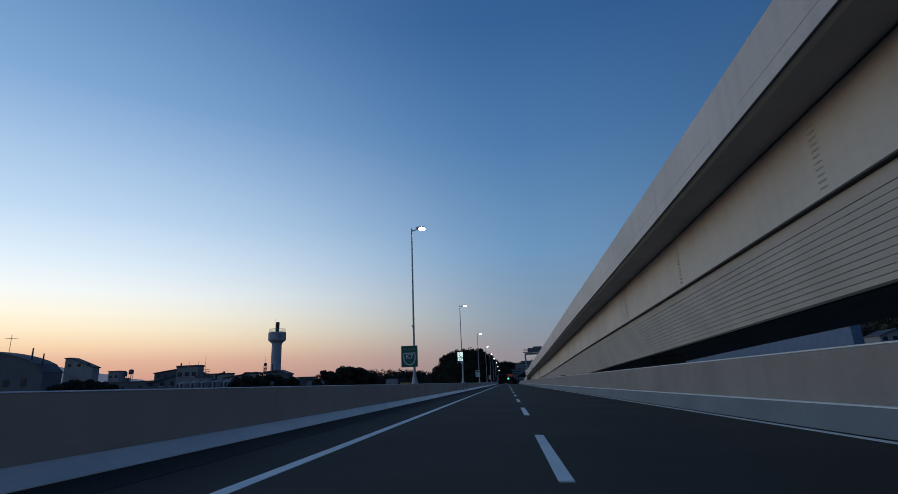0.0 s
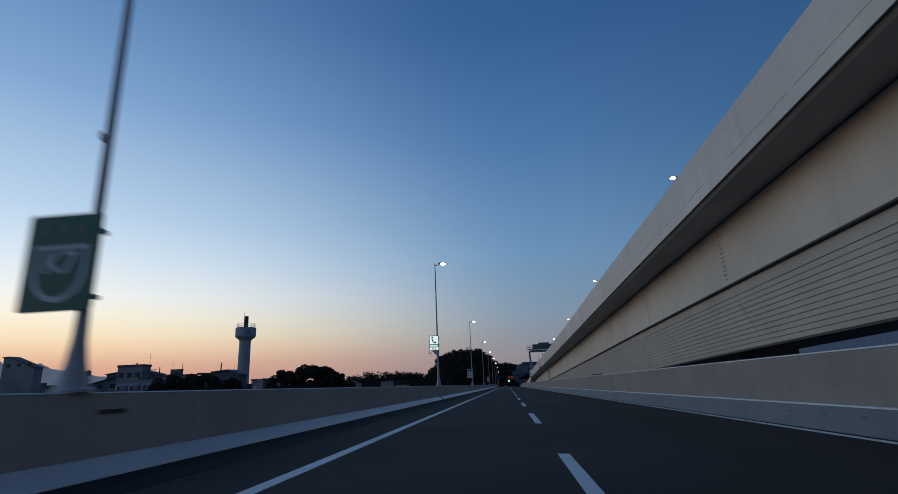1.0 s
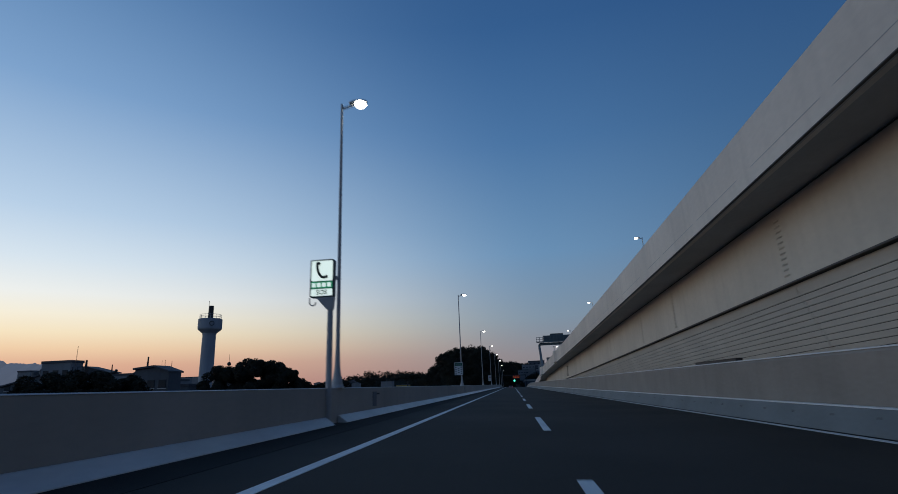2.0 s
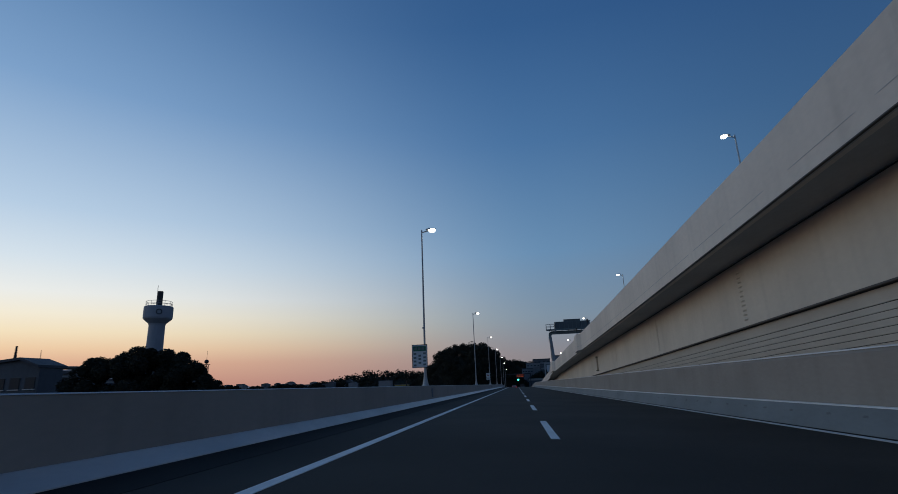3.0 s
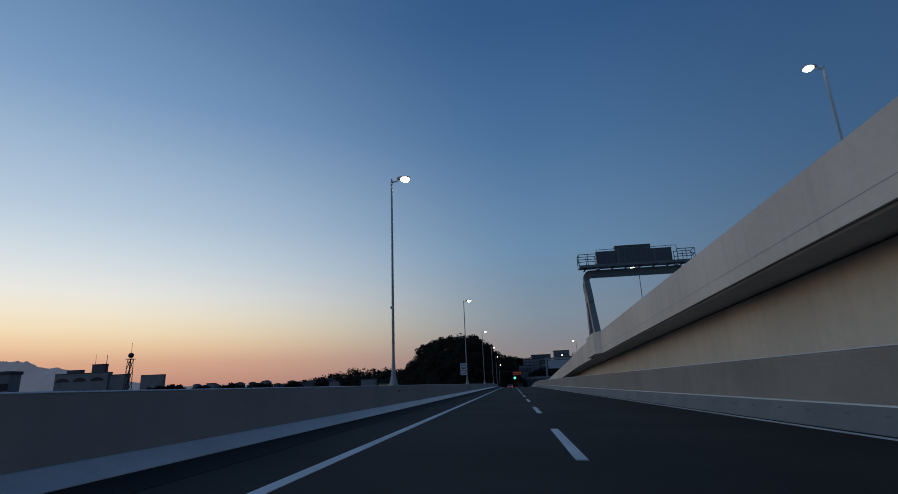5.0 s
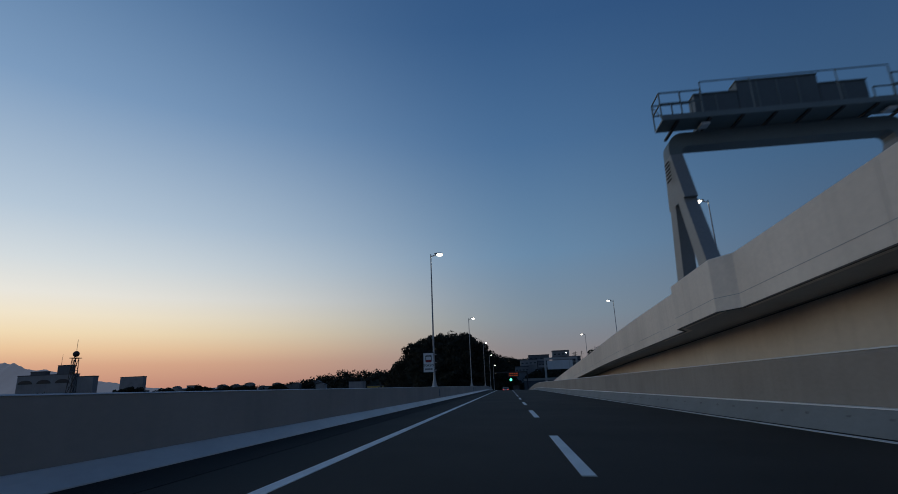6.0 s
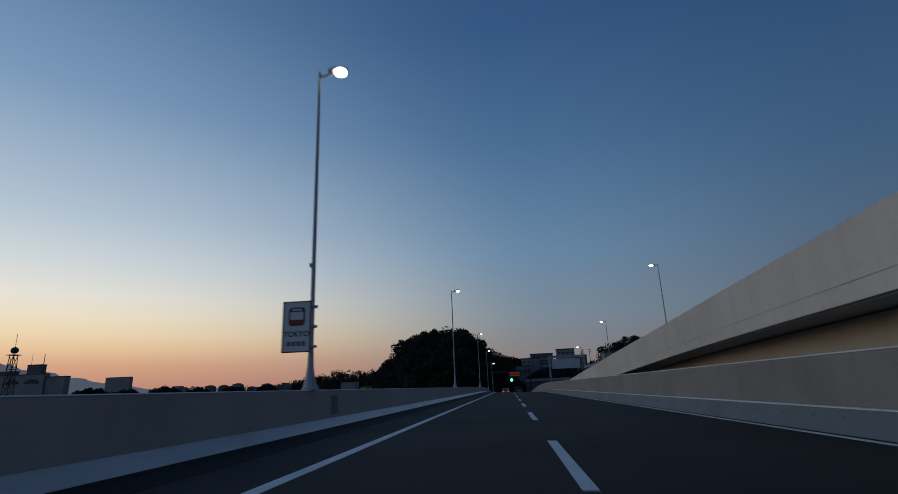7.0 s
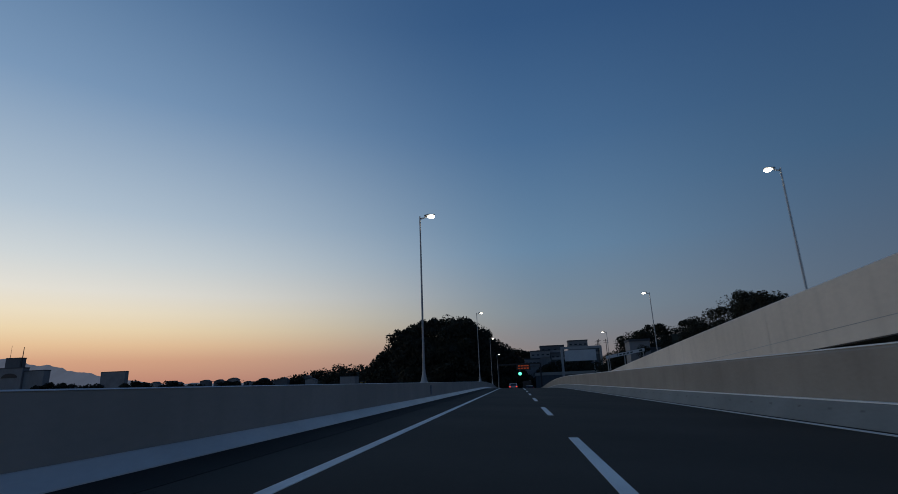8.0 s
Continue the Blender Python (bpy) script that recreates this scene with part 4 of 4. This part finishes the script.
building("roof_house", -296, -286, 436.5, 440, 21.0, "plain roof house on a school", "facade_dark", 0, 0)
building("roof_house", -278, -269, 436.5, 440, 24.2, "small roof house with aerials beside it", "facade_dark", 0, 0)
mast(-277.2, 438, 23.0, 31.0, "thin dark aerial mast", 0.12)
mast(-267.4, 436, 16.5, 29.8, "thick dark aerial mast", 0.3)
building("warehouse", -406, -380, 655, 660, 25.6, "large plain flat-roofed block far off", "facade", 0, 0)
spread_out = random.Random(9)
for k in range(22):
    x, y, w = -300 + 6.4 * k + spread_out.uniform(-2, 2), 575 + spread_out.uniform(0, 30), spread_out.uniform(5, 9)
    building("far_house", x, x + w, y, y + 5, spread_out.uniform(8.5, 12.5), "small grey house among trees far off", spread_out.choice(("facade", "facade_dark")), 0, 0,
             spread_out.choice(("pitch", "pitch", "flat")), "house", drop=1.6)
woods("woodland", -228, 566, 70, 5, 18.0, 170, "uneven line of dark trees between far houses", 27, 2.0, per=40)
building("terrace", -166, -122, 352, 360, 4.2, "long row of low grey roofs far off", "facade_dark", 1, 10, units=4)
building("white_house", -127, -116, 552, 562, 9.4, "small pale house before the far woods", "facade", 0, 0)
building("yellow_store", -112, -100, 553, 562, 5.4, "low yellowish store before the far woods", "ochre", 0, 0)
mast(-100, 549, GROUND, 8.5, "short pale chimney before the far woods", 0.9)

aerial = thing("rooftop_aerial", -133, 128, GROUND + 1.2, "thin rooftop aerial with crossed bars", "aerial")
bm = bmesh.new()
rod(bm, (0, 0, 0), (0, 0, 26.7), 0.06)
rod(bm, (-1.8, 0, 25.7), (2.1, 0, 25.7), 0.05)
for k in range(4):
    rod(bm, (-1.6 + k * 0.5, -0.5, 25.7), (-1.6 + k * 0.5, 0.5, 25.7), 0.03)
part("pole", bm, "dark_steel", aerial)

tower = thing("lookout_tower", -80.25, 178.0, GROUND, "pale round concrete tower with a wide head and dark chimney", "tower")
bm = bmesh.new()
lathe(bm, [(1.9, -0.2), (1.68, 26.2), (1.8, 26.7), (2.92, 27.7), (3.03, 28.0), (3.03, 30.4), (2.94, 30.55)], 40)
part("shaft", bm, "tower", tower)
bm = bmesh.new()
lathe(bm, [(0.62, 30.5), (0.62, 34.1), (0.52, 34.2)], 18)
part("chimney", bm, "dark_steel", tower)
bm = bmesh.new()
rod(bm, (-0.75, 0, 30.5), (-0.75, 0, 35.6), 0.05)
part("lightning_rod", bm, "dark_steel", tower)
bm = bmesh.new()
for z in (31.1, 31.7):
    for k in range(24):
        a, b = math.tau * k / 24, math.tau * (k + 1) / 24
        rod(bm, (2.7 * math.cos(a), 2.7 * math.sin(a), z), (2.7 * math.cos(b), 2.7 * math.sin(b), z), 0.045, n=5)
part("railing", bm, "galvanised", tower)
for k in range(12):
    a = math.tau * k / 12
    bm = bmesh.new()
    rod(bm, (2.7 * math.cos(a), 2.7 * math.sin(a), 30.5), (2.7 * math.cos(a), 2.7 * math.sin(a), 31.7), 0.04, n=5)
    part("rail_post", bm, "galvanised", tower)
bm = bmesh.new()
a0 = math.atan2(-100, 80)
at = Vector((3.05 * math.cos(a0), 3.05 * math.sin(a0), 29.1))
turn = Vector((math.cos(a0), math.sin(a0), 0)).to_track_quat("Z", "Y").to_matrix()
pts = [at + turn @ Vector((0.55 * math.cos(math.tau * k / 16), 0.55 * math.sin(math.tau * k / 16), 0.02)) for k in range(16)]
for p, q in zip(pts, pts[1:] + pts[:1]):
    rod(bm, p, q, 0.09, n=5)
part("ring_emblem", bm, "dark_steel", tower)

radar = thing("lattice_tower", -137.6, 291, GROUND + 1.0, "small lattice tower with a round dish on top", "tower")
for sx in (-1, 1):
    for sy in (-1, 1):
        bm = bmesh.new()
        rod(bm, (1.3 * sx, 1.3 * sy, -1.0), (0.62 * sx, 0.62 * sy, 23.0), 0.11, n=5)
        part("leg", bm, "dark_steel", radar)
for k in range(6):
    z0, z1 = 3.8333 * k, 3.8333 * (k + 1)
    r0, r1 = 1.3 - 0.68 * z0 / 23, 1.3 - 0.68 * z1 / 23
    for s in (-1, 1):
        bm = bmesh.new()
        rod(bm, (-r0, s * r0, z0), (r1, s * r1, z1), 0.09, n=4)
        rod(bm, (r0, s * r0, z0), (-r1, s * r1, z1), 0.09, n=4)
        rod(bm, (s * r0, -r0, z0), (s * r1, r1, z1), 0.09, n=4)
        rod(bm, (-r1, s * r1, z1), (r1, s * r1, z1), 0.09, n=4)
        part("bracing", bm, "dark_steel", radar)
boxes("platform", [(-1.2, 1.2, -1.2, 1.2, 23.0, 23.2)], "dark_steel", radar)
bm = bmesh.new()
bmesh.ops.create_uvsphere(bm, u_segments=16, v_segments=10, radius=0.95)
bmesh.ops.translate(bm, verts=bm.verts, vec=(0, 0, 24.4))
part("dish", bm, "dark_steel", radar, smooth=True)
bm = bmesh.new()
rod(bm, (0, 0, 25.2), (0, 0, 29.0), 0.06)
part("rod", bm, "dark_steel", radar)


def ridge(name, x0, x1, y, height, seed, label, fall=0.0):
    """A far mountain ridge with an uneven crest and slopes to both sides."""
    bm = bmesh.new()
    n = 220
    secs = []
    for k in range(n + 1):
        u = k / n
        x = x0 + (x1 - x0) * u
        h = height * min(1, 8 * u) * (fall * (1 - u) + 0.12 if fall else min(1, (1.15 * (1 - u)) ** 0.6)) * (1 + 0.12 * noise.fractal(Vector((u * 16 + seed, seed, 0)), 0.9, 2.1, 6)) + 3
        secs.append([bm.verts.new((x, y - 250, GROUND - 4)), bm.verts.new((x, y - 80, GROUND + h * 0.6)), bm.verts.new((x, y, GROUND + h)), bm.verts.new((x, y + 200, GROUND - 4))])
    for a, b in zip(secs, secs[1:]):
        for k in range(3):
            bm.faces.new((a[k], a[k + 1], b[k + 1], b[k]))
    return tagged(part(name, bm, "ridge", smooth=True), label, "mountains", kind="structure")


# The ridges' haze comes from their glowing material.
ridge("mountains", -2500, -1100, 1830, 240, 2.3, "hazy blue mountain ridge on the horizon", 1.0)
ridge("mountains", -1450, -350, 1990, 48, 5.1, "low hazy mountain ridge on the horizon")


# ---- the slope, signs and tunnel ahead ----
for x0, x1, y, z, material in ((4.6, 12.0, 441, 11.6, "facade"), (7.8, 17.4, 445, 15.5, "facade"), (12.9, 24.8, 449, 18.0, "facade_dark"), (17.6, 26.4, 444.5, 14.2, "facade_dark"),
                               (26.8, 36.2, 446, 19.8, "facade"), (36.6, 43, 450, 16.4, "facade_dark")):
    house = building("hill_house", x0, x1, y, y + 6, z, "plain stepped flat-roofed house on the slope", material, 1, 4, category="house")
    boxes("balcony_band", [((x0 - x1) / 2 + 0.4, (x1 - x0) / 2 - 0.4, -0.5, -0.02, z - GROUND - 3.6, z - GROUND - 2.5)], "facade", house)
building("slope_house", 26.6, 31.2, 306, 311, 9.6, "small pale house among the trees on the slope", "facade", 0, 0, category="house")
building("slope_house", 31.4, 33.6, 307, 311, 7.6, "small grey house among the trees on the slope", "facade_dark", 0, 0, category="house")
woods("bushes", 29.5, 301.5, 7.0, 3.0, 16.6, 60, "dark bushes below a pale house on the slope", 23, 0.9, per=260, leaf=0.12)
for x, y, z in ((29.6, 372, 14.2), (31.0, 378, 15.0), (34.6, 384, 15.4), (36.8, 376, 14.4), (39.2, 382, 15.6)):
    pole = thing("utility_pole", x, y, GROUND, "thin dark utility pole with crossbars on the slope", "utility pole", "utility poles")
    bm = bmesh.new()
    rod(bm, (0, 0, 0), (0, 0, z - GROUND), 0.16, 0.10, 8)
    part("pole", bm, "dark_steel", pole)
    for k in range(2):
        boxes("crossbar", [(-0.9, 0.9, -0.06, 0.06, z - GROUND - 0.6 - 0.9 * k, z - GROUND - 0.48 - 0.9 * k)], "dark_steel", pole)
portal = thing("tunnel_portal", 0, 492, -10.0, "grey concrete tunnel mouth at the road's end", "tunnel")
boxes("wall_side", [(-18, -5.6, 0, 2.0, 0, 12.0)], "concrete", portal)
boxes("wall_side", [(7.6, 40, 0, 2.0, 0, 13.5)], "concrete", portal)
boxes("lintel", [(-5.6, 7.6, 0, 2.0, 7.2, 12.0)], "concrete", portal)
boxes("bore", [(-5.6, -5.2, 2.0, 40, 0, 7.2), (7.2, 7.6, 2.0, 40, 0, 7.2), (-5.6, 7.6, 2.0, 40, 7.2, 7.6), (-5.6, 7.6, 39.6, 40, 0, 7.2)], "soffit", portal)
vms = thing("message_sign", 0, 345, dip(345), "dark message sign with glowing amber characters over the road", "road sign")
boxes("post", [(7.3, 7.7, -0.2, 0.2, -1.0, 9.0)], "dark_steel", vms)
boxes("post", [(-5.7, -5.3, -0.2, 0.2, -1.0, 9.0)], "dark_steel", vms)
boxes("beam", [(-5.7, 7.7, -0.22, 0.22, 9.0, 9.4)], "dark_steel", vms)
boxes("casing", [(0.1, 4.4, -0.7, -0.25, 7.4, 9.2)], "dark_steel", vms)
for r in range(2):
    for k in range(4):
        boxes("amber_mark", [(0.6 + 0.88 * k, 1.25 + 0.88 * k, -0.74, -0.705, 8.5 - 0.75 * r, 8.85 - 0.75 * r)], "amber", vms, "glowing amber character")
boxes("signal_box", [(0.55, 1.65, -0.6, -0.3, 5.8, 6.9)], "dark_steel", vms)
bm = bmesh.new()
rod(bm, (1.1, -0.66, 6.35), (1.1, -0.61, 6.35), 0.5, n=20)
part("green_light", bm, "go", vms, "glowing green signal light")
boxes("hanger", [(1.0, 1.2, -0.5, -0.3, 6.9, 7.4)], "galvanised", vms)
tagged(boxes("retaining_wall", [(7.9, 36.0, 404.0, 404.6, GROUND, 3.0)], "facade_dark"), "grey concrete retaining wall below the houses", "retaining wall", kind="structure")
tagged(boxes("coping", [(7.8, 36.2, 403.8, 404.7, 3.01, 4.2)], "pale_wall"), "pale band along the top of the retaining wall", "coping", kind="structure")
rs = thing("ramp_sign", 0, 372, GROUND, "large pale sign board on a steel portal over the ramp", "road sign")
boxes("post", [(16.3, 17.1, -0.3, 0.3, 0, 20.5)], "galvanised", rs)
boxes("post", [(30.1, 30.8, -0.3, 0.3, 0, 20.49)], "galvanised", rs)
boxes("beam", [(16.4, 30.8, -0.28, 0.28, 20.5, 21.4)], "galvanised", rs)
boxes("panel", [(17.6, 28.6, -0.45, -0.30, 16.3, 20.1)], "white", rs)
boxes("side_post", [(27.6, 27.9, -0.28, 0.1, 11.5, 16.29)], "galvanised", rs)
ban = thing("banner", 20.0, 300, GROUND, "long pale slanting roadside board with dark lettering bars", "sign")


def slanted(x0, x1, dz0, dz1, y0, y1):
    """A piece of the board, which rises towards its far end."""
    bm = bmesh.new()
    loft(bm, [[(x, y, 14.15 + 0.165 * x + dz) for x, dz in ((x0, dz0), (x1, dz0), (x1, dz1), (x0, dz1))] for y in (y0, y1)])
    return bm


part("panel", slanted(0.0, 8.4, 0.0, 0.68, -0.08, 0.08), "white", ban)
for k in range(4):
    part("text_mark", slanted(2.9 + 0.8 * k, 3.4 + 0.8 * k, 0.2, 0.45, -0.11, -0.085), "ink", ban)
part("dark_mark", slanted(7.2, 7.9, 0.15, 0.5, -0.11, -0.085), "ink", ban)
part("divider", slanted(2.45, 2.52, 0.02, 0.66, -0.11, -0.085), "ink", ban)
for x in (0.3, 4.0, 8.1):
    boxes("post", [(x - 0.1, x + 0.1, 0.085, 0.3, 0, 14.6 + 0.165 * x)], "galvanised", ban)


# ---- traffic standing far ahead ----
def car(x, y, material, label):
    c = thing("car", x, y, dip(y) + camber(x), label, "car")
    bm = bmesh.new()
    side = [(-2.1, 0.35), (-2.15, 0.75), (-2.05, 0.95), (-1.6, 1.0), (-1.05, 1.42), (0.3, 1.46), (1.1, 1.0), (1.95, 0.85), (2.15, 0.6), (2.1, 0.35)]
    loft(bm, [[(x0 * (1 - 0.12 * max(0, z - 0.95)), yy, z) for yy, z in side] for x0 in (-0.86, 0.86)])
    part("body", bm, material, c)
    bm = bmesh.new()
    loft(bm, [[(-0.62, -1.66, 1.02), (0.62, -1.66, 1.02), (0.56, -1.12, 1.38), (-0.56, -1.12, 1.38)], [(-0.62, -1.60, 1.02), (0.62, -1.60, 1.02), (0.56, -1.06, 1.38), (-0.56, -1.06, 1.38)]])
    part("rear_window", bm, "glass", c)
    for sx in (-0.68, 0.68):
        boxes("tail_light", [(sx - 0.16, sx + 0.16, -2.19, -2.12, 0.70, 0.88)], "tail", c, "glowing red tail light")
        for yy in (-1.35, 1.35):
            bm = bmesh.new()
            rod(bm, (sx * 1.12 - 0.1, yy, 0.32), (sx * 1.12 + 0.1, yy, 0.32), 0.32, n=16)
            part("wheel", bm, "rubber", c)
    boxes("bumper", [(-0.8, 0.8, -2.24, -2.1, 0.38, 0.58)], "rubber", c)
    return c


car(-0.9, 296, "car_pale", "pale saloon car with its tail lights glowing")
car(2.9, 310, "car_dark", "dark saloon car with its tail lights glowing")
truck = thing("truck", 2.7, 330, dip(330) + camber(2.7), "dark box truck with red and amber lamps", "truck")
boxes("cargo_box", [(-1.15, 1.15, -3.5, 2.4, 0.95, 3.3)], "car_dark", truck)
boxes("cab", [(-1.05, 1.05, 2.5, 4.2, 0.5, 2.7)], "car_pale", truck)
boxes("chassis", [(-0.5, 0.5, -3.5, 4.0, 0.55, 0.94)], "dark_steel", truck)
for sx in (-0.95, 0.95):
    boxes("tail_light", [(sx - 0.15, sx + 0.15, -3.56, -3.505, 0.98, 1.14)], "tail", truck, "glowing red tail light")
    for yy in (-2.4, 3.2):
        bm = bmesh.new()
        rod(bm, (sx - 0.14, yy, 0.48), (sx + 0.14, yy, 0.48), 0.48, n=16)
        part("wheel", bm, "rubber", truck)


# ---- seen under the viaduct ----
hall = thing("blue_hall", 107, 173.3, GROUND, "long narrow hall clad in blue sheet metal under dark woods", "hall")
for k in range(36):
    y0, y1 = 6.0 * k, 6.0 * k + 5.97
    za, zb = 24.2 - 0.030 * y0, 24.2 - 0.030 * y1
    bm = bmesh.new()
    loft(bm, [[(x, y, z) for x, z in ((0, 0), (0, h), (0.2, h), (0.2, 0))] for y, h in ((y0, za), (y1, zb))])
    part("panel", bm, "blue_sheet", hall)
bm = bmesh.new()
loft(bm, [[(0.25, y, z - 0.1), (0.25, y, z), (1.5, y, z + 0.4), (3.0, y, z), (3.0, y, z - 0.1)] for y, z in ((0.1, 24.2), (216, 17.72))])
part("roof", bm, "roofing", hall)
boxes("end_wall", [(0.25, 3.0, 0.0, 0.3, 0, 24.0)], "blue_sheet", hall)
boxes("back_wall", [(2.6, 2.9, 0.35, 215.6, 0, 17.4)], "blue_sheet", hall)
building("small_house", 108, 116, 163, 170, 11.6, "small pale house beside the blue hall", "facade", 2, 3, "pitch", "house")


# ---- small fittings on the side walls ----
for y in (29.16, 64.9, 135.6):
    tagged(boxes("drain_slot", [(-4.752, -4.735, y, y + 0.46, 1.10, 1.15)], "dark_steel"), "thin dark slot in the concrete side wall", "drain slot", "drain slots")
tagged(boxes("cover_plate", [(-4.757, -4.732, 111.2, 111.6, 1.03, 1.19)], "soffit"), "darker flat cover plate on the concrete wall", "cover plate", "cover plates")
cabinet = thing("cable_box", 6.86, 63.2, 1.675, "long flat black cable box lying on the wall", "cable box")
boxes("casing", [(-0.10, 0.10, 0, 3.6, 0.0, 0.075)], "dark_steel", cabinet)
boxes("lid", [(-0.11, 0.11, -0.02, 3.62, 0.077, 0.09)], "dark_steel", cabinet)

tagged(boxes("wall_joint", [(-4.748, -4.735, 31.1, 31.2, 0.64, 1.32)], "soffit"), "narrow vertical joint in the concrete side wall", "wall joint")
# Weep holes along the sloping kerb.
kerb = bpy.data.objects["kerb_right"]
bm = bmesh.new()
lathe(bm, [(0.028, -0.004), (0.028, 0.003), (0.018, 0.005)], 8)
bmesh.ops.rotate(bm, verts=bm.verts, matrix=Matrix.Rotation(radians(-66), 3, "Y"))
hole = part("weep_hole", bm, "dark_steel", kerb)
hole.location = (6.428, 30.0, 0.42)
drift = random.Random(4)
for k in range(1, 150):
    h = new("weep_hole", hole.data)
    h.parent = kerb
    h.location = (6.428, 30.0 + 1.35 * k + drift.uniform(-0.25, 0.25), 0.42)
